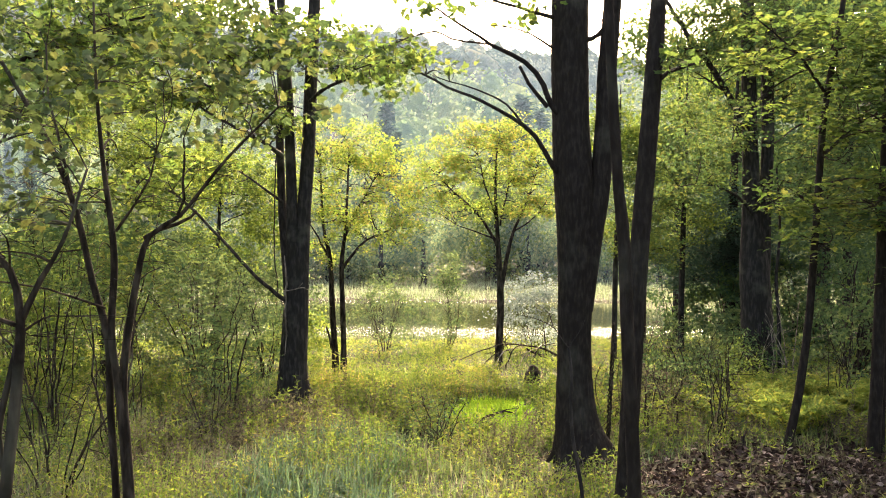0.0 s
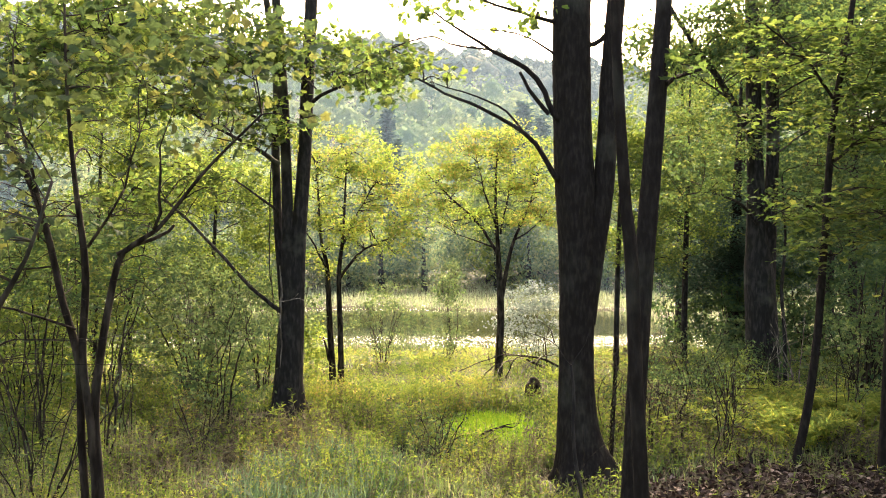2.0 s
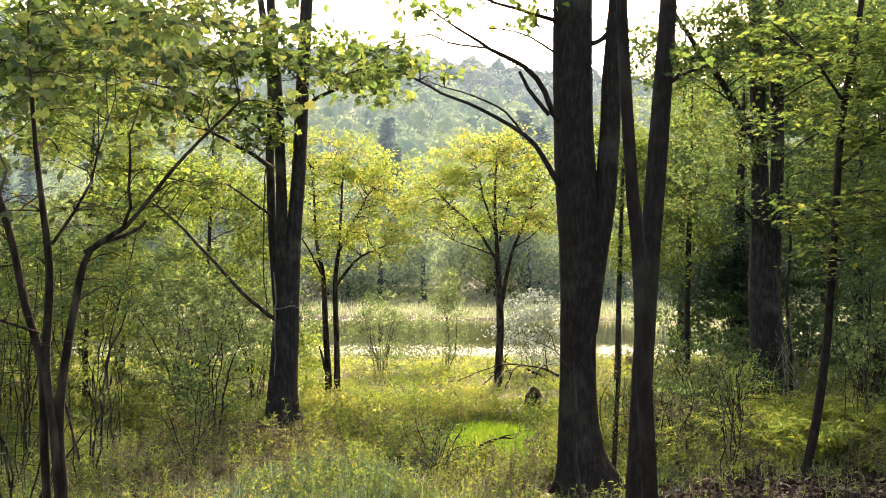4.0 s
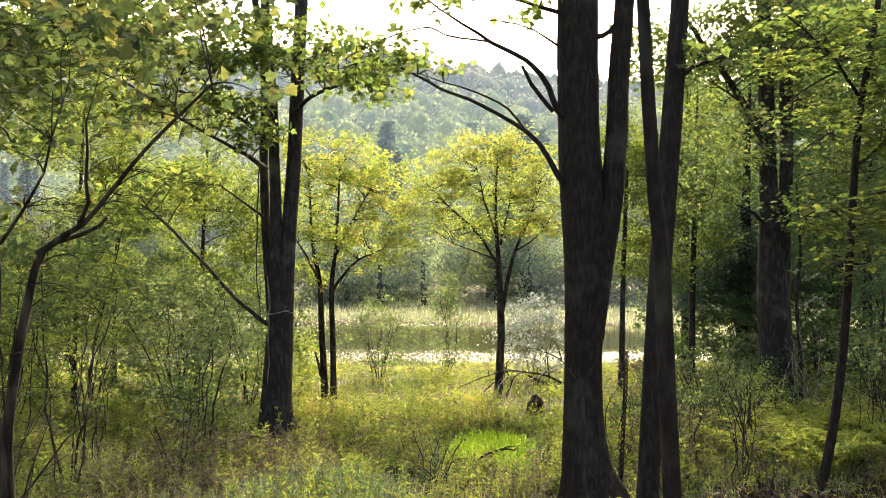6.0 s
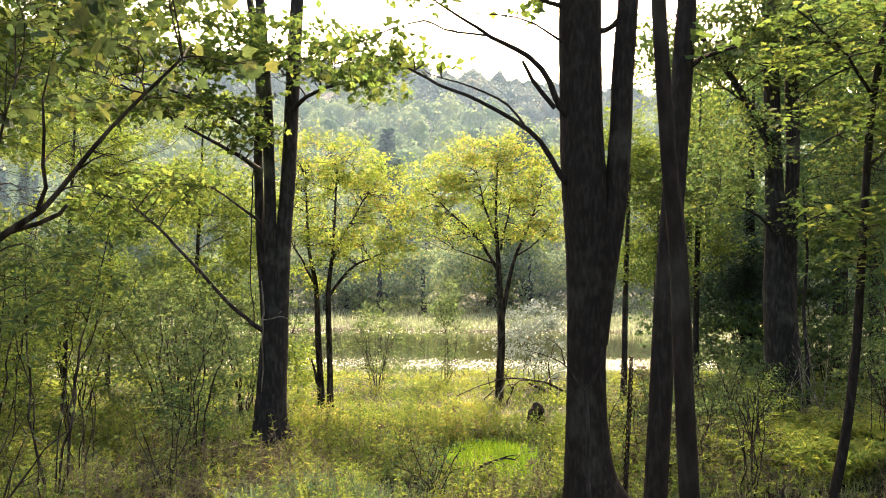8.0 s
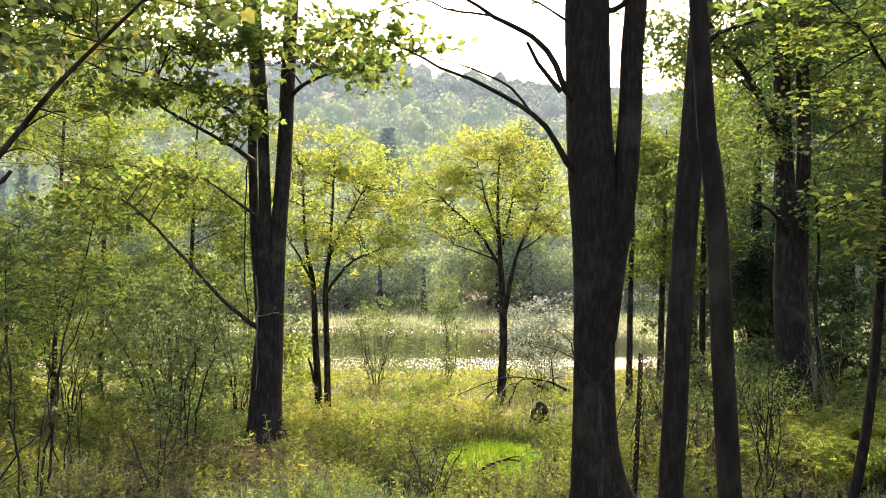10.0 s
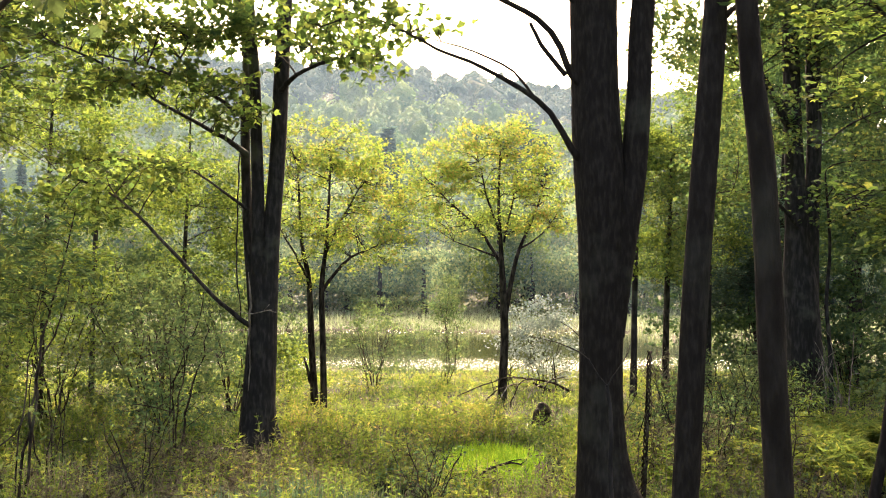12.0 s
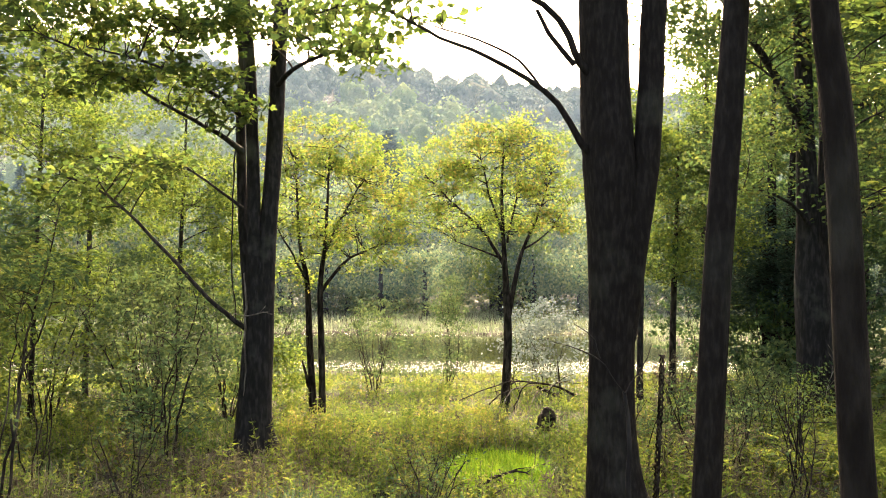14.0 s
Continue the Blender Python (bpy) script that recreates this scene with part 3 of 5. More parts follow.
kinds = [shore_tree("shore_tree", "tall green broadleaf tree beyond the pond and, as unseen light blocker, behind the camera", 9.0, 2.8, 2200, 0.27, SHORE_TREES, 0, 11),
         shore_tree("shore_tree", "yellow-green broadleaf tree beyond the pond and, as unseen light blocker, behind the camera", 7.0, 2.5, 1900, 0.25, LEAF_LIME, 0, 12),
         shore_tree("shore_tree", "dark conifer standing at the marsh edge", 9.5, 2.0, 2000, 0.34, LEAF_PINE, 1, 13),
         shore_tree("shore_tree", "low grey-green willow at the marsh edge", 4.0, 2.4, 1800, 0.19, SHORE_TREES, 0, 14, 0.0)]
used = set()
for row, (y0, count) in enumerate(((57.5, 34), (64, 20), (73, 18), (88, 18))):
    for i in range(count):
        half = 0.52 * y0 + 4
        x = -half + 2 * half * (i + rng.uniform(0.1, 0.9)) / count
        y = y0 + rng.uniform(-3, 3)
        k = rng.choice([0, 1, 2, 3], p=[(0.1, 0.08, 0.04, 0.78), (0.5, 0.25, 0.2, 0.05), (0.5, 0.2, 0.3, 0.0), (0.6, 0.2, 0.2, 0.0)][row])
        m = pose(x, y, float(ground_z(x, y)) - 0.1, 0, 0, rng.uniform(0, 360))
        src = kinds[k]
        if k not in used:
            src.matrix_world = m
            used.add(k)
        else:
            copy_thing(src, m)

for x, y, k in ((-4.1, 72.0, 1.32), (6.0, 73.0, 1.38), (7.6, 76.0, 1.3)):
    copy_thing(kinds[2], pose(x, y, float(ground_z(x, y)) - 0.1, 0, 0, 50 * x)).scale = (k * 1.45, k * 1.45, k)

# unseen trees added behind and beside the clearing to keep sky light off the trunks
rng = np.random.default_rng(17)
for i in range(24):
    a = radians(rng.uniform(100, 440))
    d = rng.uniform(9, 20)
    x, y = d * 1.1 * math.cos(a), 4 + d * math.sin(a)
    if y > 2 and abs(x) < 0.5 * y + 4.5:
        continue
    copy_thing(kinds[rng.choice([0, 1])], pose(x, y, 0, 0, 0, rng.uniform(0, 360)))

# upright sheets added at growing distances to imitate haze
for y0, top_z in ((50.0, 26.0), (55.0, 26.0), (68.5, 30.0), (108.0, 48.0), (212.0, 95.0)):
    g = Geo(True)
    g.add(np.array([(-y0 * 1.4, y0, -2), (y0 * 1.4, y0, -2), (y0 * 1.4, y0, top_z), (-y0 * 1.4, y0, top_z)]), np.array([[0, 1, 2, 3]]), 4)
    tagged(part("haze", g, HAZE_SHEET, None), "added see-through bluish sheet imitating haze before the far hill", "haze", kind="structure")

# reeds and sedge of the marsh
rng = np.random.default_rng(21)
n = 70000
ry = np.where(rng.uniform(0, 1, n) < 0.25, rng.uniform(21, 37, n), 36 + 44 * rng.uniform(0, 1, n) ** 1.5)
rx = rng.uniform(-1, 1, n) * (0.5 * ry + 3)
keep = (pond(rx, ry) < 0.25) & ((ry > 36) | (rx > 4.5) | (rx < -30))
rx, ry = rx[keep], ry[keep]
g = Geo()
blades(g, np.stack([rx, ry, ground_z(rx, ry) - 0.03], 1), 0.42 * rng.uniform(0.4, 1.3, len(rx)), 0.012, rng, 0.75)
tagged(part("marsh_reeds", g, REED, None), "pale straw-green sedge and reeds along the pond", "reeds", kind="stuff")

# ---- grass, herbs and litter of the clearing ----
rng = np.random.default_rng(31)


def in_view(n, y0, y1, extra=0.6):
    y = np.sqrt(rng.uniform(y0 * y0, y1 * y1, n))
    return rng.uniform(-1, 1, n) * (0.475 * y + extra), y


def litter_mask(x, y):
    """1 where bare leaf litter covers the ground."""
    edge = 8.9 + 0.25 * np.sin(x * 2.3) + 0.15 * np.sin(x * 5.1 + 1)
    start = 1.5 - 0.5 * (1 - smooth_step(7.7, 8.5, y))
    return smooth_step(start, start + 0.7, x - 0.1 * np.sin(y * 3)) * (1 - smooth_step(edge - 0.5, edge + 0.2, y))


def bare_left(x, y):
    """1 in the brown, dry part."""
    return smooth_step(0.4, 1.0, np.exp(-((x + 1.9) / 1.3) ** 2 - ((y - 9.4) / 2.0) ** 2) * 1.6)


def by_trunk(x, y):
    """True close about the feet of the large trees, which stand clear of the growth."""
    near = np.zeros(np.shape(x), bool)
    for cx, cy, cr in ((1.18, 8.3, 0.42), (-1.83, 11.7, 0.4), (4.3, 13.1, 0.42), (3.13, 8.8, 0.15), (1.21, 13.1, 0.28)):
        near |= np.hypot(x - cx, (y - cy) * 0.7) < cr
    return near


def put(n, y0, y1, height, width, mat, name, label, accept, lean=0.35):
    x, y = in_view(n, y0, y1)
    keep = rng.uniform(0, 1, n) < accept(x, y) * (1 - np.clip(4 * pond(x, y), 0, 1))
    keep &= ~by_trunk(x, y) & (np.hypot((x - 0.5) / 0.5, (y - 10.6) / 0.85) > 1)
    x, y = x[keep], y[keep]
    g = Geo()
    patchy = 0.55 + 0.45 * np.sin(x * 2.1 + 1.3 * np.sin(y * 1.1)) * np.sin(y * 1.7 + 0.6)
    blades(g, np.stack([x, y, ground_z(x, y) - 0.02], 1), height * (0.65 + 0.6 * patchy) * (1 - 0.45 * smooth_step(17, 20, y)), width, rng, lean)
    tagged(part(name, g, mat, None), label, "grass", kind="stuff")


put(32000, 5.8, 13.5, 0.2, 0.005, GRASS, "meadow_grass", "long yellow-green meadow grass with straw tips", lambda x, y: (1 - litter_mask(x, y)) * (1 - 0.6 * bare_left(x, y)), 1.0)
put(60000, 13, 24, 0.11, 0.006, GRASS, "meadow_grass", "thick yellow-green grass towards the pond", lambda x, y: 1.0 + 0 * x, 0.6)
put(10000, 5.8, 16, 0.26, 0.003, GRASS_DRY, "dry_grass", "dry straw-coloured grass stalks among the green", lambda x, y: (0.35 + 0.65 * bare_left(x, y)) * (1 - litter_mask(x, y)), 1.0)
a, k = rng.uniform(0, 6.283, 15000), rng.uniform(0, 1, 15000) ** 0.5 * rng.uniform(0.75, 1.12, 15000)
x, y = 0.47 + 0.47 * k * np.cos(a), 10.5 + 0.85 * k * np.sin(a)
g = Geo()
blades(g, np.stack([x, y, ground_z(x, y) - 0.02], 1), 0.15 * rng.uniform(0.5, 1.2, 15000), 0.0035, rng, 1.2)
tagged(part("bright_grass", g, GRASS_BRIGHT, None), "patch of fresh bright green grass", "grass", kind="stuff")

x, y = rng.uniform(-7, 7, 16000), rng.uniform(-5, 6.2, 16000)
g = Geo()
blades(g, np.stack([x, y, ground_z(x, y) - 0.02], 1), 0.16 * rng.uniform(0.4, 1.3, len(x)), 0.006, rng, 0.7)
tagged(part("meadow_grass", g, GRASS, None), "short yellow-green grass under the trees", "grass", kind="stuff")
x, y = rng.uniform(-11, 6, 15000), rng.uniform(20.6, 23.4, 15000)
keep = (np.sin(x * 1.9) * np.sin(y * 2.6 + x) + 0.5 * rng.normal(0, 1, len(x)) > 0.35) & (pond(x, y) < 0.6)
x, y = x[keep], y[keep]
g = Geo()
blades(g, np.stack([x, y, ground_z(x, y) - 0.02], 1), 0.2 * rng.uniform(0.4, 1.2, len(x)), 0.007, rng, 0.6)
tagged(part("bank_sedge", g, GRASS, None), "tufts of green sedge along the bank", "grass", kind="stuff")

# strap-leaved tufts
g = Geo()
for _ in range(70):
    cx, cy = rng.uniform(-1.5, -0.4), rng.uniform(6.4, 8.8)
    n = int(rng.integers(25, 60))
    x, y = cx + rng.normal(0, 0.07, n), cy + rng.normal(0, 0.07, n)
    blades(g, np.stack([x, y, ground_z(x, y) - 0.02], 1), rng.uniform(0.22, 0.38), 0.006, rng, 0.9)
tagged(part("grass_tufts", g, GRASS_LUSH, None), "arching strap-leaved grass tufts in the foreground", "grass", kind="stuff")

# leafy herbs
herb_stems, herb_lance, herb_dry = Geo(), Geo(), Geo()


def herbs(x, y, tall, leaf_size, dense, dry_share, shape, spread=0.12):
    """Upright leafy plants at the places: a stalk each, leaves all round it, the upper ones smaller; some plants are withered."""
    n = len(x)
    foot = np.stack([x, y, ground_z(x, y) - 0.01], 1)
    tip = foot + np.concatenate([rng.normal(0, spread, (n, 2)) * tall[:, None] * 2.2, tall[:, None]], 1)
    near = y < 12.5
    stems(herb_stems, foot[near], ((foot + tip) / 2 + rng.normal(0, 0.008, (n, 3)))[near], tip[near], np.full(near.sum(), 0.0028), np.full(near.sum(), 0.0012), 3, 3)
    count = (6 + tall * dense).astype(int)
    own = np.repeat(np.arange(n), count)
    k = len(own)
    t = rng.uniform(0.12, 1, k) ** 0.8
    spot = foot[own] * (1 - t[:, None]) + tip[own] * t[:, None]
    a = rng.uniform(0, 6.283, k)
    out = np.stack([np.cos(a), np.sin(a), rng.uniform(0.1, 0.9, n)[own]], 1)
    size = (leaf_size * rng.uniform(0.75, 1.25, n) * (1 - 0.25 * (y < 8.8)))[own] * (1.15 - 0.5 * t)
    withered = (rng.uniform(0, 1, n) < dry_share)[own]
    for geo, which in ((herb_lance, ~withered), (herb_dry, withered)):
        leaves(geo, spot[which], size[which], shape, rng, 0.3, out[which] * 1.5)


def withering(x, y):
    """The share of withered herbs: most in the dry part and in the shade of the right wood."""
    return 0.06 + 0.5 * bare_left(x, y) + 0.45 * np.exp(-((x - 0.8) / 0.7) ** 2 - ((y - 8.6) / 0.9) ** 2) + 0.36 * smooth_step(1.3, 2.2, x) * (1 - smooth_step(13, 15, y))


def herb_places(n, y0, y1, low):
    """Places for herbs, gathered in clumps; also how deep in its clump each stands."""
    x, y = in_view(n, y0, y1)
    clump = np.sin(x * 2.7 + 1.1 * np.sin(y * 1.9)) * np.sin(y * 2.3 + x * 0.8) + 0.5 * np.sin(x * 5.3 + y * 1.2) * np.sin(y * 4.1 - x * 1.7) + 0.25 * rng.normal(0, 1, n)
    keep = (rng.uniform(0, 1, n) > 0.93 * litter_mask(x, y)) & (pond(x, y) < 0.1) & (clump > low) & ~by_trunk(x, y) & (np.hypot((x - 0.5) / 0.55, (y - 10.6) / 0.9) > 1)
    return x[keep], y[keep], clump[keep]


x, y, c = herb_places(11500, 6.0, 13.0, -0.55)
herbs(x, y, rng.uniform(0.1, 0.3, len(x)) * (1 + 0.5 * c), 0.062, 34, withering(x, y), LANCE)
x, y, c = herb_places(6000, 6.0, 12.5, -0.2)
herbs(x, y, rng.uniform(0.08, 0.2, len(x)), 0.045, 60, withering(x, y), DIAMOND)
x, y, c = herb_places(5200, 7.5, 15.0, 0.25)
keep = rng.uniform(0, 1, len(x)) > 0.7 * bare_left(x, y)
x, y = x[keep], y[keep]
herbs(x, y, rng.uniform(0.28, 0.54, len(x)) * (1 - 0.72 * smooth_step(10.5, 13.5, y)), 0.07, 52, withering(x, y), LANCE, 0.09)
x, y, c = herb_places(13000, 13.0, 21.0, -0.6)
herbs(x, y, rng.uniform(0.06, 0.19, len(x)) * (1 + 0.5 * c) * (1 - 0.4 * smooth_step(16, 20, y)), 0.055, 44, 0.06 + 0 * x, LANCE)
tagged(part("dry_herbs", herb_dry, HERB_DRY, None), "brown and russet withering herb leaves", "herbs", kind="stuff")
tagged(part("herb_stems", herb_stems, GRASS_DRY, None), "thin brown-green stalks of wild herbs", "herbs", kind="stuff")
tagged(part("herb_leaves", herb_lance, FORB, None), "yellow-green leaves of goldenrod and other herbs", "herbs", kind="stuff")

# fallen leaves: thick at the open edge, scattered elsewhere
g = Geo()
x, y = rng.uniform(0.6, 5.6, 19000), rng.uniform(5.8, 9.3, 19000)
keep = rng.uniform(0, 1, len(x)) < litter_mask(x, y)
x2, y2 = in_view(9000, 5.8, 12, 0.8)
keep2 = rng.uniform(0, 1, len(x2)) < 0.1 + 0.3 * bare_left(x2, y2)
x, y = np.concatenate([x[keep], x2[keep2]]), np.concatenate([y[keep], y2[keep2]])
leaves(g, np.stack([x, y, ground_z(x, y) + rng.uniform(0.003, 0.04, len(x))], 1), 0.06, OVAL, rng, 0.6)
tagged(part("leaf_litter", g, LEAF_DRY, None), "brown fallen leaves lying on the soil", "leaf litter", kind="stuff")

# ---- the large trees ----
tree("maple_tree", "large dark-barked maple forking into two stems", "tree", (1.17, 8.45, 0),
     [[(1.2, 8.45, -0.12, 0.33), (1.2, 8.45, 0.04, 0.27), (1.175, 8.45, 0.2, 0.215), (1.155, 8.45, 0.38, 0.178), (1.14, 8.45, 0.62, 0.155), (1.135, 8.45, 1.05, 0.14), (1.14, 8.45, 1.8, 0.155),
       (1.13, 8.45, 2.4, 0.175), (1.105, 8.45, 3.0, 0.165), (1.1, 8.45, 4.0, 0.16), (1.15, 8.5, 6.0, 0.13), (1.1, 8.6, 9.0, 0.06)],
      [(1.2, 8.45, 1.3, 0.1), (1.27, 8.43, 1.9, 0.1), (1.35, 8.42, 2.4, 0.088), (1.39, 8.4, 2.95, 0.08), (1.42, 8.4, 3.5, 0.078), (1.55, 8.3, 5.0, 0.065), (1.9, 8.2, 7.5, 0.03)]],
     [[(1.05, 8.42, 2.42, 0.037), (0.94, 8.38, 2.55, 0.0237), (0.78, 8.35, 2.8, 0.0192), (0.58, 8.32, 2.95, 0.0163), (0.32, 8.3, 3.09, 0.0133), (0.03, 8.3, 3.21, 0.0111), (-0.24, 8.3, 3.35, 0.0089), (-0.47, 8.3, 3.42, 0.0067), (-0.75, 8.3, 3.35, 0.0037)],
      [(0.7, 8.34, 2.87, 0.0104), (0.54, 8.32, 3.06, 0.0089), (0.27, 8.25, 3.18, 0.0067), (-0.05, 8.2, 3.27, 0.0037)],
      [(1.05, 8.4, 2.95, 0.0444), (0.92, 8.37, 3.06, 0.0266), (0.85, 8.36, 3.23, 0.0237), (0.68, 8.34, 3.43, 0.0207), (0.41, 8.3, 3.56, 0.0163), (0.22, 8.3, 3.69, 0.0118), (0.03, 8.3, 3.81, 0.0089), (-0.2, 8.3, 4.0, 0.0059)],
      [(0.92, 8.36, 3.04, 0.0192), (0.75, 8.33, 3.24, 0.0163), (0.65, 8.3, 3.38, 0.0133)],
      [(1.05, 8.4, 3.78, 0.037), (0.93, 8.38, 3.82, 0.0192), (0.66, 8.34, 3.89, 0.0148), (0.35, 8.3, 3.98, 0.0104), (-0.3, 8.2, 4.3, 0.0044)],
      [(0.41, 8.3, 3.56, 0.0104), (0.08, 8.28, 3.6, 0.0081), (-0.07, 8.25, 3.66, 0.0074), (-0.4, 8.22, 3.55, 0.0059), (-0.7, 8.2, 3.4, 0.0037)],
      [(1.03, 8.4, 3.5, 0.0148), (0.85, 8.35, 3.62, 0.0089), (0.62, 8.3, 3.7, 0.0067), (0.2, 8.3, 3.72, 0.0044), (-0.1, 8.3, 3.66, 0.003)],
      [(1.12, 8.45, 3.62, 0.037), (1.26, 8.42, 3.63, 0.0222), (1.38, 8.4, 3.72, 0.0222)]],
     [(-0.35, 8.3, 3.42, 0.45, 0.35, 0.22, 16), (-0.65, 8.3, 3.3, 0.35, 0.3, 0.2, 10), (0.2, 8.3, 3.95, 0.5, 0.3, 0.15, 4), (0.75, 8.3, 3.85, 0.2, 0.2, 0.1, 6), (-0.2, 8.3, 4.0, 0.5, 0.4, 0.25, 8)],
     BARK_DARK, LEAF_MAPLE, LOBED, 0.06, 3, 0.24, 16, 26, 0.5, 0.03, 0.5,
     high=[(0.6, 8.4, 7.0, 2.2, 2.2, 1.4, 40), (1.6, 8.4, 8.6, 2.0, 2.0, 1.5, 36)], step=0.07, bare=[(-0.2, 8.3, 3.45, 0.5, 0.3, 0.25, 12), (0.3, 8.3, 3.7, 0.4, 0.3, 0.25, 8)])

tree("maple_tree", "grey triple-stemmed maple with a scarred base", "tree", (-1.83, 11.9, 0),
     [[(-1.83, 11.9, -0.1, 0.3), (-1.83, 11.9, 0.03, 0.235), (-1.83, 11.9, 0.16, 0.195), (-1.82, 11.9, 0.45, 0.165), (-1.79, 11.9, 1.0, 0.15), (-1.75, 11.9, 1.5, 0.12), (-1.7, 11.9, 2.2, 0.09), (-1.64, 11.9, 3.05, 0.083), (-1.6, 11.9, 4.0, 0.078), (-1.5, 12, 6.5, 0.06), (-1.4, 12, 9, 0.025)],
      [(-1.85, 11.85, 1.0, 0.07), (-1.83, 11.85, 1.6, 0.075), (-1.83, 11.85, 2.2, 0.068), (-1.85, 11.85, 3.05, 0.062), (-1.9, 11.85, 4.0, 0.06), (-2.1, 11.8, 6.5, 0.04), (-2.3, 11.7, 8.5, 0.02)],
      [(-1.88, 12.0, 0.9, 0.05), (-1.92, 12.0, 1.6, 0.055), (-1.97, 12.0, 2.3, 0.052), (-2.0, 12.0, 3.2, 0.05), (-2.02, 12.0, 4.3, 0.045), (-2.5, 12.2, 7.0, 0.02)]],
     [[(-1.9, 11.85, 1.2, 0.028), (-2.09, 11.75, 1.36, 0.023), (-2.33, 11.65, 1.6, 0.02), (-2.67, 11.6, 1.98, 0.018), (-2.95, 11.55, 2.31, 0.015), (-3.28, 11.5, 2.56, 0.012), (-3.74, 11.5, 2.72, 0.006)],
      [(-1.93, 11.8, 2.95, 0.034), (-2.05, 11.6, 3.05, 0.025), (-2.28, 11.35, 3.18, 0.018), (-2.68, 11.2, 3.41, 0.013), (-3.17, 11.1, 3.73, 0.012), (-3.7, 11, 3.95, 0.006)],
      [(-1.95, 11.8, 3.3, 0.03), (-2.2, 11.5, 3.5, 0.02), (-2.7, 11.2, 3.7, 0.014), (-3.2, 11.0, 3.8, 0.006)],
      [(-1.6, 11.8, 3.6, 0.03), (-1.3, 11.5, 3.75, 0.02), (-0.9, 11.2, 3.8, 0.014), (-0.5, 11.0, 3.75, 0.006)],
      [(-1.95, 11.9, 2.4, 0.018), (-2.2, 11.8, 2.6, 0.012), (-2.6, 11.7, 2.85, 0.008), (-3.1, 11.6, 2.95, 0.004)],
      [(-2.0, 11.78, 3.0, 0.008), (-2.03, 11.76, 2.6, 0.008), (-2.04, 11.76, 1.93, 0.007), (-1.99, 11.8, 1.3, 0.006)]],
     [(-2.6, 11.2, 3.6, 0.8, 0.5, 0.16, 34), (-2.7, 11.3, 4.05, 0.8, 0.5, 0.14, 28), (-3.5, 11.1, 3.55, 0.8, 0.5, 0.18, 36), (-3.6, 11.1, 4.05, 0.8, 0.5, 0.18, 34), (-2.1, 11.2, 4.05, 0.7, 0.5, 0.16, 30), (-1.5, 11.3, 4.25, 0.6, 0.5, 0.25, 34), (-0.95, 11.1, 3.95, 0.6, 0.4, 0.28, 26), (-0.45, 11.0, 3.8, 0.4, 0.3, 0.22, 14), (-2.9, 11.2, 4.5, 1.2, 0.7, 0.2, 56), (-4.1, 11.2, 4.4, 0.8, 0.7, 0.3, 46), (-4.4, 11.2, 3.5, 0.6, 0.6, 0.5, 40),
      (-2.15, 11.3, 3.35, 0.35, 0.35, 0.25, 14), (-1.82, 11.55, 3.25, 0.1, 0.1, 0.08, 2), (-2.9, 11.4, 2.75, 0.5, 0.4, 0.2, 16), (-3.4, 11.5, 2.5, 0.5, 0.4, 0.3, 22)],
     BARK_GREY, LEAF_MAPLE, LOBED, 0.068, 4, 0.28, 20, 24, 0.35, 0.025, 0.55,
     high=[(-2.2, 11.8, 6.2, 2.2, 2.0, 1.4, 40), (-1.4, 12, 8.4, 1.9, 1.9, 1.4, 34)], step=0.07)

scar = Geo(True)
tube(scar, [(-1.9, 11.72, 1.75, 0.006), (-1.87, 11.735, 1.4, 0.013), (-1.89, 11.735, 1.1, 0.012), (-1.88, 11.74, 0.8, 0.009), (-1.9, 11.75, 0.55, 0.004)], 6, 0.05, 0.15, wander=0.02)
twig = Geo(True)
tube(twig, [(-1.98, 11.6, 1.36, 0.004), (-1.85, 11.62, 1.33, 0.006), (-1.72, 11.62, 1.37, 0.006), (-1.6, 11.62, 1.35, 0.004)], 5, 0.04, 0.1, wander=0.05)
tube(twig, [(-1.72, 11.62, 1.37, 0.004), (-1.66, 11.58, 1.43, 0.003)], 4, 0.04)
part("dead_twig", twig, BARK_DEAD, bpy.data.objects["maple_tree.001"], "short pale dead twig stuck on the bark")
part("scar", scar, BARK_DEAD, bpy.data.objects["maple_tree.001"], "pale grey healed crack in the bark")

tree("young_tree", "slender dark trunk leaning beside the big maple", "tree", (1.25, 6.73, 0),
     [[(1.24, 6.73, -0.1, 0.085), (1.26, 6.73, 0.3, 0.07), (1.3, 6.73, 1.0, 0.066), (1.35, 6.73, 1.8, 0.064), (1.4, 6.73, 2.45, 0.062), (1.45, 6.73, 3.1, 0.058), (1.6, 6.8, 5, 0.045), (1.8, 6.9, 7.5, 0.015)]],
     [[(1.44, 6.73, 2.95, 0.02), (1.55, 6.7, 3.05, 0.014), (1.75, 6.65, 3.1, 0.006)]],
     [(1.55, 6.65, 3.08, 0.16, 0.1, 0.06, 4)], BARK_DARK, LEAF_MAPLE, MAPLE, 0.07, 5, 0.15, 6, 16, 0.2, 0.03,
     high=[(1.7, 6.8, 6.3, 1.3, 1.2, 1.2, 20)], step=0.07)

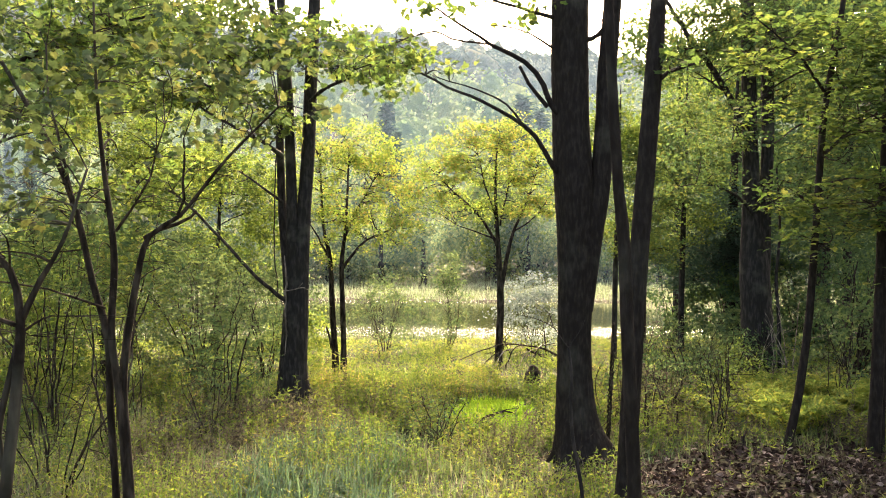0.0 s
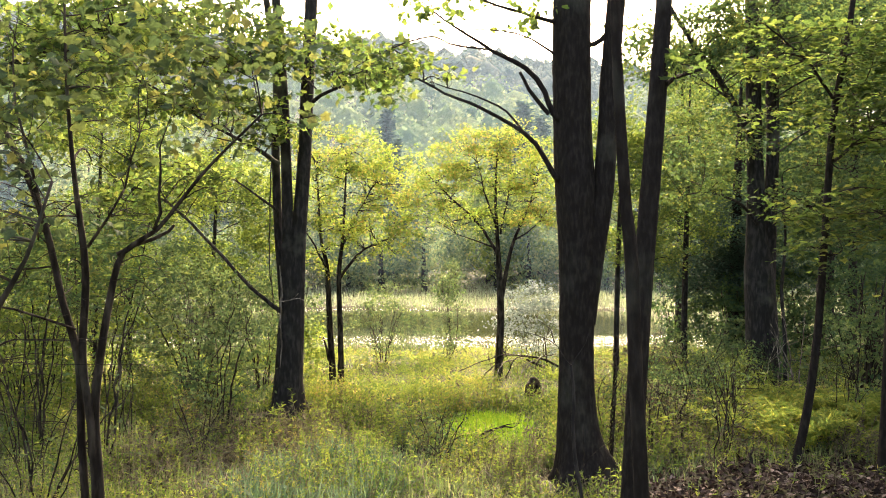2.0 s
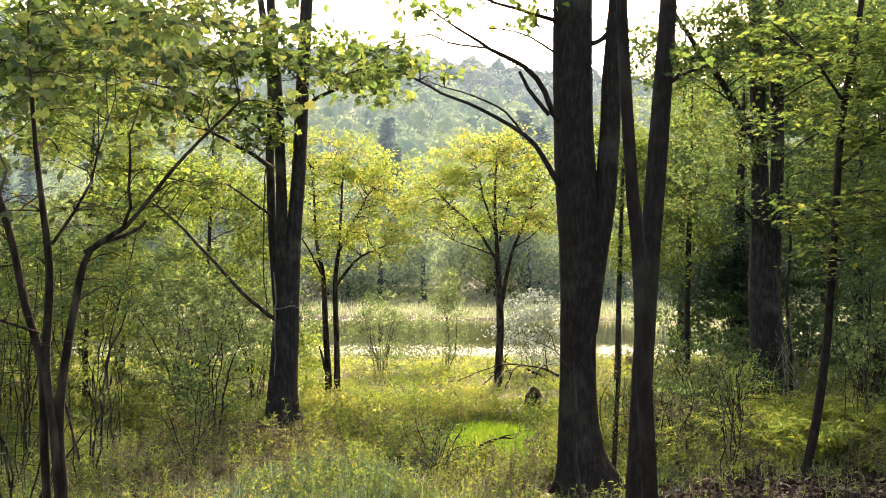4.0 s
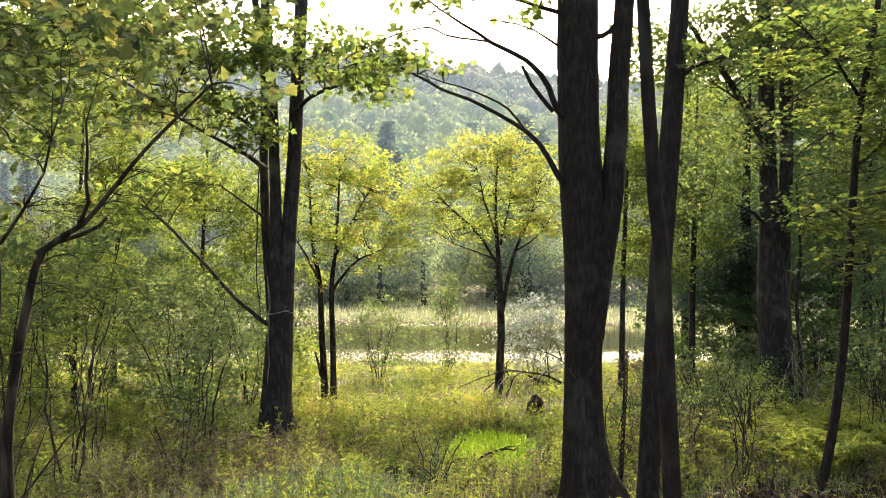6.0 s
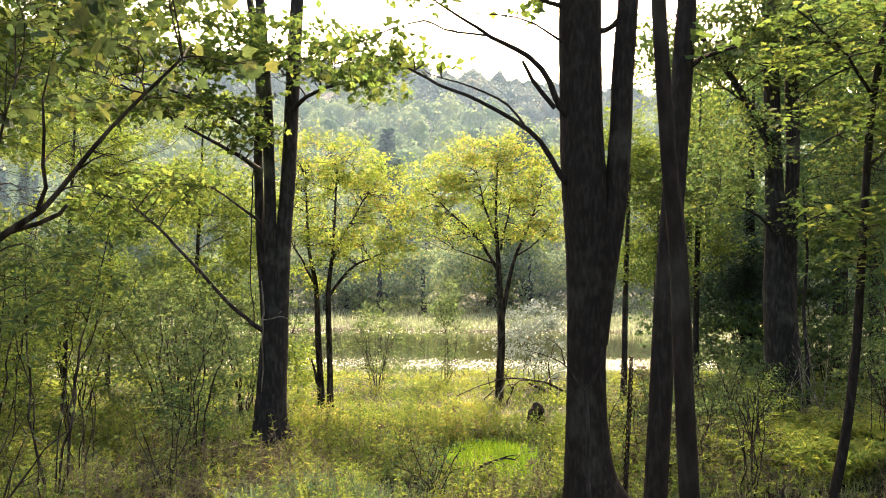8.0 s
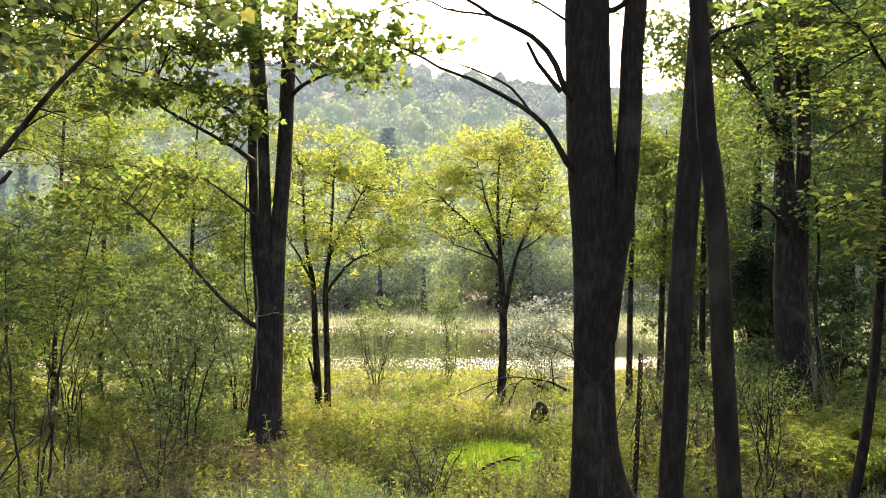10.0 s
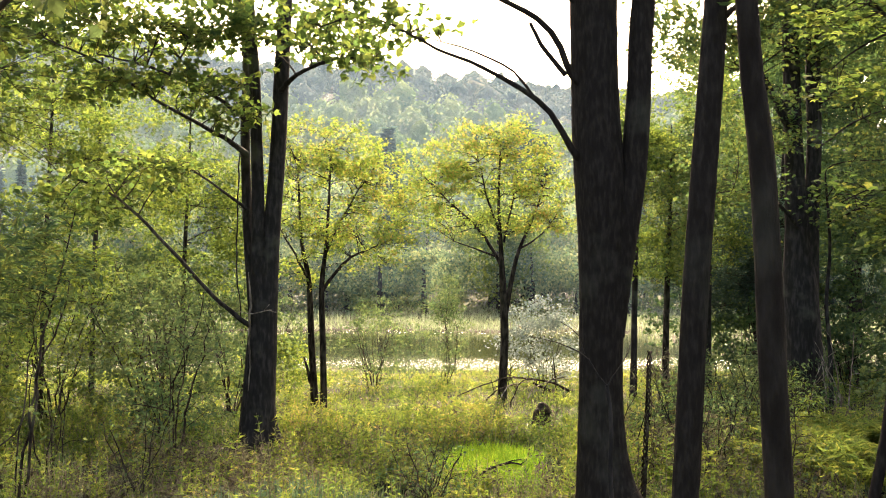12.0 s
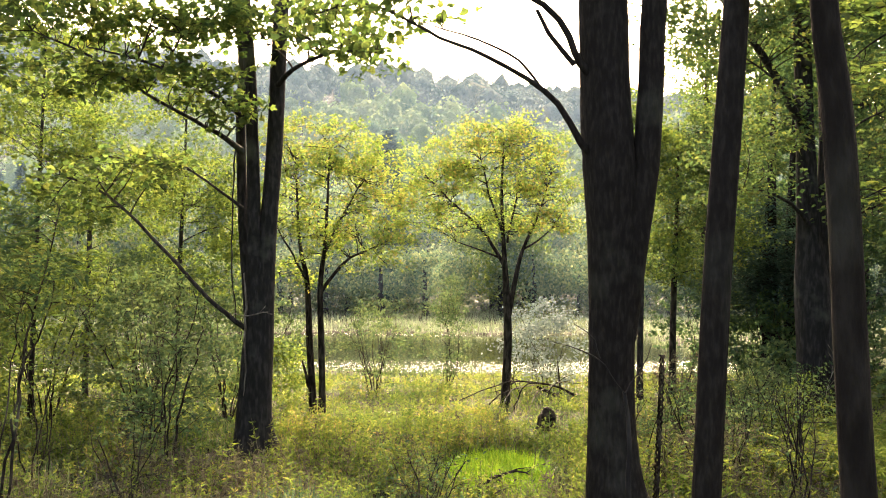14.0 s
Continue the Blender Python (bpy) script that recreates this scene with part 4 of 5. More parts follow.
tree("young_tree", "thin dark trunk with a crooked upper stem", "tree", (0.74, 3.63, 0),
     [[(0.733, 3.63, -0.1, 0.035), (0.727, 3.63, 0.4, 0.029), (0.707, 3.63, 1.0, 0.0275), (0.685, 3.63, 1.49, 0.0255), (0.674, 3.63, 1.78, 0.0242), (0.666, 3.63, 1.91, 0.0235), (0.656, 3.63, 2.0, 0.022), (0.647, 3.63, 2.1, 0.0205), (0.62, 3.63, 2.6, 0.018), (0.6, 3.7, 3.6, 0.012), (0.5, 3.8, 4.6, 0.005)]],
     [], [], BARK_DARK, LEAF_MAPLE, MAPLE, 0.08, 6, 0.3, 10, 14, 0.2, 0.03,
     high=[(0.5, 3.8, 4.6, 0.6, 0.6, 0.4, 7)], step=0.05)

# near saplings that the camera passes
tree("maple_sapling", "near multi-stemmed maple sapling with broad green leaves", "sapling", (-1.25, 3.8, 0),
     [[(-1.26, 3.8, -0.1, 0.02), (-1.265, 3.8, 0.5, 0.016), (-1.268, 3.8, 0.86, 0.015), (-1.29, 3.8, 1.2, 0.0145), (-1.3, 3.8, 1.48, 0.015), (-1.36, 3.8, 1.7, 0.013), (-1.42, 3.8, 1.96, 0.012), (-1.5, 3.8, 2.18, 0.012), (-1.62, 3.8, 2.4, 0.009), (-1.8, 3.8, 2.7, 0.005)],
      [(-1.2, 3.78, -0.1, 0.02), (-1.205, 3.78, 0.5, 0.016), (-1.222, 3.78, 0.9, 0.015), (-1.248, 3.78, 1.25, 0.0145), (-1.28, 3.78, 1.5, 0.014), (-1.27, 3.78, 1.81, 0.013), (-1.31, 3.78, 2.14, 0.009), (-1.34, 3.78, 2.47, 0.006), (-1.35, 3.78, 2.8, 0.004)],
      [(-1.205, 3.785, 0.85, 0.015), (-1.225, 3.79, 1.1, 0.0155), (-1.24, 3.8, 1.35, 0.0155), (-1.19, 3.8, 1.7, 0.013), (-1.14, 3.8, 1.88, 0.011), (-1.02, 3.8, 1.96, 0.008), (-0.84, 3.8, 2.18, 0.006), (-0.64, 3.8, 2.38, 0.004)]],
     [[(-1.02, 3.8, 1.96, 0.006), (-0.98, 3.75, 2.08, 0.005), (-0.98, 3.7, 2.25, 0.003)], [(-1.14, 3.8, 1.88, 0.008), (-1.05, 3.85, 1.93, 0.007), (-0.97, 3.85, 1.98, 0.005)],
      [(-1.27, 3.8, 1.9, 0.006), (-1.12, 3.75, 2.1, 0.004), (-1.05, 3.7, 2.3, 0.003)], [(-1.42, 3.8, 1.96, 0.007), (-1.46, 3.75, 2.3, 0.005), (-1.5, 3.7, 2.6, 0.003)],
      [(-1.3, 3.8, 1.6, 0.005), (-1.5, 3.7, 1.68, 0.004), (-1.75, 3.65, 1.72, 0.003)]],
     [(-0.8, 3.8, 2.38, 0.3, 0.3, 0.16, 10), (-1.1, 3.75, 2.45, 0.35, 0.3, 0.22, 9), (-1.5, 3.75, 2.5, 0.3, 0.3, 0.28, 8), (-1.0, 3.7, 2.65, 0.4, 0.35, 0.15, 8), (-1.6, 3.7, 2.1, 0.25, 0.3, 0.2, 6), (-1.35, 3.8, 2.1, 0.2, 0.3, 0.2, 5),
      (-0.7, 3.6, 2.55, 0.25, 0.3, 0.12, 7), (-1.2, 3.7, 2.85, 0.5, 0.4, 0.12, 14), (-1.6, 3.7, 2.8, 0.3, 0.3, 0.2, 10)],
     BARK_THIN, LEAF_SAPLING, MAPLE, 0.036, 7, 0.2, 19, 9, 0.1, 0.03, 0.5, root=0.006, group="near saplings", step=0.06,
     bare=[(-1.3, 3.75, 1.9, 0.4, 0.3, 0.35, 30), (-1.0, 3.75, 2.2, 0.35, 0.3, 0.25, 20), (-1.4, 3.75, 2.4, 0.4, 0.3, 0.3, 20)], singles=280)

tree("maple_sapling", "near forked sapling with a few yellowing leaves", "sapling", (-1.5, 3.3, 0),
     [[(-1.52, 3.3, -0.1, 0.026), (-1.5, 3.3, 0.6, 0.022), (-1.475, 3.3, 1.0, 0.021), (-1.44, 3.3, 1.34, 0.02), (-1.425, 3.3, 1.6, 0.016), (-1.46, 3.3, 1.76, 0.012), (-1.55, 3.3, 1.86, 0.009), (-1.7, 3.3, 2.1, 0.005)],
      [(-1.43, 3.3, 1.57, 0.013), (-1.36, 3.3, 1.72, 0.01), (-1.28, 3.3, 1.86, 0.007), (-1.2, 3.3, 2.1, 0.004)],
      [(-1.47, 3.3, 1.05, 0.012), (-1.5, 3.3, 1.2, 0.012), (-1.46, 3.3, 1.4, 0.01), (-1.44, 3.3, 1.5, 0.008)]],
     [], [(-1.5, 3.3, 1.85, 0.25, 0.2, 0.2, 5), (-1.35, 3.3, 2.2, 0.25, 0.2, 0.2, 5), (-1.6, 3.3, 2.4, 0.3, 0.25, 0.3, 9)], BARK_THIN, LEAF_SAPLING, MAPLE, 0.036, 8, 0.18, 16, 9, 0.1, 0.03, 0.5, group="near saplings", step=0.06, bare=[(-1.5, 3.3, 1.8, 0.3, 0.25, 0.3, 14)], singles=60)

tree("maple_tree", "leafy maple reaching over the clearing from the side", "tree", (-4.9, 8.6, 0),
     [[(-4.9, 8.6, -0.1, 0.2), (-4.9, 8.6, 0.3, 0.15), (-4.85, 8.6, 2.5, 0.13), (-4.7, 8.6, 5.0, 0.1), (-4.6, 8.6, 8.0, 0.03)]],
     [[(-4.85, 8.6, 2.6, 0.05), (-4.2, 8.7, 3.2, 0.035), (-3.4, 8.8, 3.7, 0.022), (-2.5, 8.9, 4.0, 0.008)], [(-4.8, 8.6, 3.4, 0.045), (-4.0, 8.4, 4.0, 0.03), (-3.0, 8.2, 4.3, 0.012)],
      [(-4.85, 8.5, 2.2, 0.03), (-4.2, 8.2, 2.5, 0.02), (-3.5, 8.0, 2.75, 0.01)]],
     [(-3.5, 8.8, 3.8, 0.7, 0.6, 0.3, 44), (-2.7, 8.8, 4.0, 0.6, 0.5, 0.25, 36), (-4.0, 8.3, 3.1, 0.5, 0.5, 0.35, 34), (-3.3, 8.6, 3.45, 0.5, 0.5, 0.3, 26), (-3.3, 8.2, 3.2, 0.5, 0.5, 0.25, 14), (-2.2, 8.7, 3.95, 0.4, 0.4, 0.15, 8)],
     BARK_DARK, LEAF_MAPLE, LOBED, 0.07, 71, 0.28, 18, 14, 0.3, 0.03, 0.55, high=[(-4.4, 8.6, 5.6, 1.8, 1.6, 0.9, 26)])

# the two yellow trees by the water, and the twin-stemmed one
tree("yellow_tree", "small tree with yellow autumn leaves by the pond", "tree", (0.86, 15.3, 0),
     [[(0.86, 15.3, -0.1, 0.075), (0.88, 15.3, 0.4, 0.06), (0.9, 15.3, 0.9, 0.056), (0.88, 15.3, 1.5, 0.048), (0.85, 15.3, 2.1, 0.032), (0.82, 15.3, 2.8, 0.02), (0.85, 15.3, 3.6, 0.008)],
      [(0.91, 15.3, 1.2, 0.036), (1.0, 15.3, 1.7, 0.032), (1.1, 15.3, 2.1, 0.024), (1.3, 15.3, 2.55, 0.015), (1.48, 15.3, 3.1, 0.007)]],
     [[(0.86, 15.3, 1.9, 0.03), (0.75, 15.3, 2.08, 0.024), (0.55, 15.3, 2.38, 0.018), (0.14, 15.25, 2.75, 0.011), (-0.3, 15.2, 3.2, 0.005)],
      [(0.84, 15.3, 2.3, 0.02), (0.65, 15.2, 2.8, 0.012), (0.5, 15.1, 3.5, 0.005)], [(0.9, 15.3, 2.2, 0.018), (1.0, 15.4, 2.8, 0.01), (1.1, 15.5, 3.5, 0.004)],
      [(0.78, 15.3, 2.0, 0.015), (0.5, 15.1, 2.1, 0.01), (0.2, 15.0, 2.2, 0.005)], [(1.1, 15.3, 2.1, 0.015), (1.4, 15.2, 2.3, 0.009), (1.7, 15.1, 2.7, 0.004)]],
     [(0.0, 15.2, 3.15, 0.5, 0.5, 0.45, 46), (0.55, 15.2, 3.4, 0.55, 0.5, 0.5, 60), (1.15, 15.3, 3.35, 0.55, 0.5, 0.55, 60), (1.55, 15.2, 2.8, 0.4, 0.4, 0.5, 36), (0.3, 15.2, 2.5, 0.6, 0.4, 0.3, 24), (1.0, 15.2, 2.7, 0.5, 0.4, 0.4, 24), (-0.3, 15.1, 2.7, 0.4, 0.4, 0.4, 20)],
     BARK_THIN, LEAF_YELLOW, DIAMOND, 0.042, 9, 0.27, 58, 10, 0.2, 0.03, 0.5, group="yellow trees by the pond", bare=[(0.7, 15.2, 2.9, 0.9, 0.5, 0.7, 40)])

tree("yellow_tree", "twin-stemmed young tree with yellow-green leaves", "tree", (-1.5, 14.2, 0),
     [[(-1.56, 14.3, -0.1, 0.06), (-1.58, 14.3, 0.4, 0.045), (-1.61, 14.3, 0.85, 0.042), (-1.65, 14.3, 1.67, 0.034), (-1.75, 14.3, 2.2, 0.022), (-1.8, 14.3, 3.2, 0.008)],
      [(-1.43, 14.1, -0.1, 0.06), (-1.43, 14.1, 0.4, 0.045), (-1.44, 14.1, 0.85, 0.042), (-1.46, 14.1, 1.6, 0.035), (-1.4, 14.1, 2.2, 0.022), (-1.35, 14.1, 3.3, 0.008)]],
     [[(-1.46, 14.1, 1.5, 0.025), (-1.3, 14.1, 1.75, 0.02), (-1.1, 14.1, 1.96, 0.015), (-0.69, 14.1, 2.13, 0.006)], [(-1.65, 14.3, 1.7, 0.018), (-1.85, 14.2, 2.1, 0.012), (-2.1, 14.1, 2.6, 0.005)],
      [(-1.42, 14.1, 2.0, 0.018), (-1.1, 14.1, 2.6, 0.01), (-0.8, 14.1, 3.1, 0.005)], [(-1.59, 14.3, 0.3, 0.025), (-1.66, 14.25, 0.5, 0.02), (-1.7, 14.25, 0.7, 0.01)]],
     [(-1.6, 14.2, 3.3, 0.6, 0.5, 0.45, 54), (-1.0, 14.1, 3.1, 0.5, 0.5, 0.5, 46), (-1.2, 14.1, 2.4, 0.6, 0.5, 0.45, 40), (-0.75, 14.1, 2.1, 0.4, 0.3, 0.3, 22), (-1.9, 14.2, 2.6, 0.4, 0.4, 0.5, 26), (-0.6, 14.1, 2.9, 0.4, 0.4, 0.5, 26), (-1.6, 14.2, 1.75, 0.4, 0.3, 0.3, 14)],
     BARK_THIN, LEAF_YELLOW, DIAMOND, 0.042, 10, 0.27, 58, 10, 0.2, 0.03, 0.5, group="yellow trees by the pond", bare=[(-1.4, 14.2, 2.6, 0.6, 0.5, 0.8, 30)])

# right side: the big twin tree and the trees about it
tree("oak_tree", "large grey twin-trunked tree with climbing vines", "tree", (4.278, 13.299, 0),
     [[(4.315, 13.299, -0.1, 0.298), (4.297, 13.299, 0.15, 0.242), (4.259, 13.299, 0.872, 0.214), (4.232, 13.299, 1.616, 0.195), (4.204, 13.299, 2.174, 0.14), (4.166, 13.299, 3.29, 0.102), (4.148, 13.299, 4.406, 0.098), (4.092, 13.299, 6.638, 0.074), (3.906, 13.299, 9.428, 0.028)],
      [(4.352, 13.318, 1.43, 0.093), (4.371, 13.318, 2.174, 0.093), (4.418, 13.318, 3.29, 0.086), (4.427, 13.318, 4.499, 0.084), (4.557, 13.299, 6.638, 0.056), (4.743, 13.299, 8.963, 0.019)],
      [(4.51, 13.113, 0, 0.028), (4.492, 13.094, 0.872, 0.024), (4.464, 13.113, 1.43, 0.02), (4.529, 13.16, 2.081, 0.017), (4.501, 13.206, 2.918, 0.011)]],
     [[(4.185, 13.206, 2.267, 0.028), (3.906, 13.02, 2.546, 0.019), (3.441, 12.834, 2.686, 0.009), (3.069, 12.741, 2.639, 0.005)], [(4.371, 13.206, 3.197, 0.017), (4.743, 13.02, 3.476, 0.011), (5.208, 12.834, 3.662, 0.006)],
      [(4.166, 13.206, 3.476, 0.028), (3.813, 13.02, 3.848, 0.019), (3.348, 12.834, 4.127, 0.007)], [(4.139, 13.253, 3.383, 0.047), (3.581, 13.02, 4.267, 0.039), (3.227, 13.02, 4.75, 0.033), (2.697, 13.02, 5.615, 0.019)]],
     [(3.441, 12.927, 4.406, 0.512, 0.558, 0.326, 20), (4.185, 12.927, 4.592, 0.651, 0.558, 0.465, 44), (4.929, 12.927, 4.22, 0.651, 0.558, 0.651, 70), (3.999, 12.834, 5.057, 0.93, 0.651, 0.372, 56), (5.58, 12.834, 4.778, 0.744, 0.651, 0.558, 60), (2.651, 12.834, 4.406, 0.419, 0.465, 0.419, 40), (3.627, 12.927, 3.476, 0.558, 0.465, 0.465, 34), (4.836, 12.741, 2.546, 0.558, 0.465, 0.372, 30), (3.348, 12.834, 4.685, 0.465, 0.465, 0.372, 40), (3.255, 12.927, 2.825, 0.465, 0.558, 0.372, 26), (5.208, 12.927, 3.197, 0.558, 0.558, 0.558, 40)],
     BARK_GREY, LEAF_OAK, DIAMOND, 0.062, 15, 0.32, 38, 22, 0.3, 0.03, 0.55, high=[(4.278, 13.299, 6.824, 2.046, 2.046, 1.302, 20), (4.185, 13.299, 8.87, 1.767, 1.767, 1.209, 18)])

tree("leaning_tree", "slim dark leaning trunk over ferns and litter", "tree", (3.13, 8.9, 0),
     [[(3.13, 8.9, -0.1, 0.051), (3.15, 8.9, 0.1, 0.042), (3.24, 8.9, 0.54, 0.039), (3.33, 8.9, 1.22, 0.036), (3.39, 8.9, 2.04, 0.032), (3.47, 8.9, 3.08, 0.029), (3.62, 8.9, 3.95, 0.024), (3.9, 8.9, 6, 0.010)]],
     [[(3.4, 8.9, 2.2, 0.014), (3.2, 8.7, 2.3, 0.01), (2.95, 8.5, 2.28, 0.006), (2.75, 8.4, 2.2, 0.003)], [(3.45, 8.9, 2.7, 0.016), (3.7, 8.7, 2.95, 0.011), (4.0, 8.5, 3.1, 0.005)],
      [(3.5, 8.9, 3.2, 0.016), (3.1, 8.6, 3.55, 0.01), (2.7, 8.4, 3.8, 0.005)], [(3.42, 8.9, 2.4, 0.014), (3.65, 8.7, 2.45, 0.01), (3.95, 8.5, 2.35, 0.005)]],
     [(3.1, 8.6, 3.65, 0.5, 0.4, 0.25, 26), (3.75, 8.6, 3.55, 0.5, 0.4, 0.4, 40), (3.75, 8.6, 2.95, 0.45, 0.4, 0.3, 30), (2.95, 8.5, 2.25, 0.3, 0.25, 0.14, 9), (3.85, 8.5, 2.3, 0.4, 0.35, 0.3, 26), (2.9, 8.5, 3.05, 0.3, 0.3, 0.12, 8), (3.3, 8.6, 1.95, 0.3, 0.25, 0.2, 8)],
     BARK_DARK, LEAF_MAPLE, MAPLE, 0.06, 16, 0.26, 20, 12, 0.2, 0.03, 0.75, high=[(3.7, 8.8, 5.4, 1.2, 1.2, 0.7, 18)])

tree("leaning_tree", "slim dark twin trunk at the litter's edge", "tree", (3.85, 8.75, 0),
     [[(3.84, 8.75, -0.1, 0.075), (3.85, 8.75, 0.1, 0.064), (3.88, 8.75, 0.7, 0.056), (3.91, 8.75, 1.4, 0.052), (3.94, 8.75, 2.2, 0.048), (4.0, 8.75, 3.5, 0.04), (4.1, 8.75, 5.5, 0.015)],
      [(3.93, 8.8, -0.1, 0.04), (3.95, 8.8, 0.6, 0.034), (4.0, 8.8, 1.5, 0.03), (4.1, 8.8, 2.8, 0.02), (4.2, 8.8, 4, 0.008)]],
     [[(3.93, 8.7, 2.0, 0.014), (3.75, 8.5, 2.2, 0.01), (3.55, 8.3, 2.25, 0.004)]],
     [(4.0, 8.6, 3.2, 0.5, 0.5, 0.6, 36), (4.1, 8.6, 2.2, 0.5, 0.45, 0.4, 26), (3.7, 8.4, 2.25, 0.3, 0.3, 0.2, 10), (4.3, 8.6, 1.6, 0.4, 0.4, 0.3, 14)],
     BARK_DARK, LEAF_OAK, MAPLE, 0.06, 17, 0.26, 20, 12, 0.2, 0.03, 0.75, high=[(4.2, 8.7, 5.0, 1.2, 1.2, 0.8, 16)])


def slim_tree(x, y, r, h, label, leaf, blobs, seed, bark=BARK_GREY, lean=0.1, size=0.053):
    return tree("slim_tree", label, "tree", (x, y, 0), [[(x, y, -0.1, r * 1.4), (x + lean * 0.1, y, 0.5, r), (x + lean * 0.4, y, h * 0.4, r * 0.85), (x + lean, y, h * 0.75, r * 0.5), (x + lean * 1.2, y, h, r * 0.15)]],
                [], [(*b[:6], int(b[6] * 1.7)) for b in blobs] + [(x + lean, y, h * 0.86, 0.4, 0.4, h * 0.14, 26)], bark, leaf, DIAMOND, size, seed, 0.34, 54, 8, 0.2, 0.03, 0.5, group="slim trees behind", fine=False, root=0.007)


slim_tree(2.77, 15.9, 0.045, 4.5, "slim grey trunk with light green crown", LEAF_LIME, [(2.8, 15.9, 3.2, 0.6, 0.6, 0.9, 50), (3.0, 15.9, 2.0, 0.5, 0.5, 0.4, 18)], 31)
slim_tree(3.34, 16.4, 0.05, 4.0, "slim dark trunk with mid-green leaves", LEAF_OAK, [(3.5, 16.4, 3.1, 0.7, 0.6, 0.9, 70), (3.4, 16.4, 1.9, 0.6, 0.5, 0.4, 22)], 32, BARK_THIN)
slim_tree(4.15, 17.1, 0.055, 5.0, "slim pale grey trunk in dense green leaves", LEAF_MAPLE, [(4.2, 17.1, 3.6, 0.9, 0.8, 0.9, 52), (4.0, 17.0, 2.3, 0.8, 0.7, 0.5, 40)], 33)
slim_tree(6.4, 12.5, 0.06, 5.5, "young tree thick with green leaves", LEAF_OAK, [(6.2, 12.3, 3.9, 1.0, 0.9, 1.1, 90), (6.0, 12.2, 2.4, 0.9, 0.8, 0.7, 60)], 34)
slim_tree(7.0, 17.0, 0.08, 7.0, "green tree standing deeper in the woods", LEAF_SHADE, [(7.0, 17, 5.2, 1.7, 1.2, 1.7, 150), (7.0, 17, 2.9, 1.4, 1.2, 0.9, 80), (6.0, 17, 5.4, 0.8, 0.9, 1.0, 50)], 35, size=0.07)
slim_tree(5.0, 21.0, 0.08, 7.0, "green tree at the edge of the marsh", LEAF_MAPLE, [(5.0, 21, 3.8, 1.3, 1.2, 1.4, 90), (4.8, 21, 2.2, 1.2, 1.0, 0.6, 44), (5.5, 21, 5.7, 1.1, 1.0, 1.1, 75)], 36, size=0.06)
slim_tree(8.0, 21.0, 0.1, 9.0, "tall green tree deep in the woods", LEAF_SHADE, [(8, 21, 6.3, 2.2, 1.4, 1.8, 120), (8, 21, 3.2, 2.0, 1.4, 1.4, 110)], 37, size=0.1)
back_tree = slim_tree(9.6, 24.6, 0.12, 10.0, "tall leafy tree in the woods behind", LEAF_SHADE, [(9.6, 24.6, 7.2, 1.9, 1.4, 2.2, 130), (9.6, 24.6, 3.6, 1.9, 1.4, 1.5, 110)], 45, size=0.12)
for x, y, turn, k in ((12.4, 25.5, 70, 1.05), (9.0, 29.5, 150, 0.95), (14.6, 28.5, 220, 1.1), (11.6, 21.5, 300, 0.9)):
    copy_thing(back_tree, pose(x, y, 0, 0, 0, turn)).scale = (k, k, k)
slim_tree(-5.2, 16.5, 0.04, 6.0, "yellow-green tree among the shrubs", LEAF_LIME, [(-5.2, 16.4, 4.0, 1.2, 0.8, 0.8, 50), (-4.8, 16.3, 2.8, 1.2, 0.8, 0.5, 36), (-5.0, 16.2, 1.8, 1.2, 0.7, 0.5, 44)], 38)
slim_tree(-3.6, 15.5, 0.035, 4.6, "young tree with yellow-green leaves", LEAF_LIME, [(-3.5, 15.4, 3.0, 0.9, 0.6, 0.6, 46), (-2.7, 15.3, 2.6, 0.7, 0.5, 0.5, 32), (-3.2, 15.4, 1.9, 0.9, 0.6, 0.5, 40)], 39)

slim_tree(-4.6, 13.2, 0.03, 5.0, "young maple with bright green leaves", LEAF_LIME, [(-4.4, 13.1, 3.5, 1.1, 0.6, 0.5, 46), (-3.5, 13.1, 2.9, 0.9, 0.5, 0.35, 36), (-4.4, 13, 2.4, 0.9, 0.5, 0.3, 22)], 43)

# the dark conifers on the right
for x, y, r, h, seed in ((5.45, 18.4, 0.16, 5.2, 41), (5.85, 18.6, 0.14, 4.8, 42)):
    tree("hemlock", "dark hemlock with drooping evergreen boughs", "tree", (x, y, 0), [[(x, y, -0.1, r * 1.25), (x, y, 0.4, r), (x, y, h * 0.5, r * 0.6), (x + 0.1, y, h, 0.02)]], [],
         [(x - 0.5, y - 0.2, 1.75, 1.1, 0.8, 0.28, 54), (x - 0.2, y - 0.2, 2.25, 1.0, 0.9, 0.3, 44), (x, y, 2.8, 0.7, 0.7, 0.3, 20), (x - 0.5, y - 0.2, 1.3, 0.8, 0.6, 0.2, 24)], BARK_DARK, LEAF_PINE, LANCE, 0.1, seed, 0.42, 60, 10, 0.2, 0.03, 0.7, group="hemlocks", droop=0.15, root=0.007)


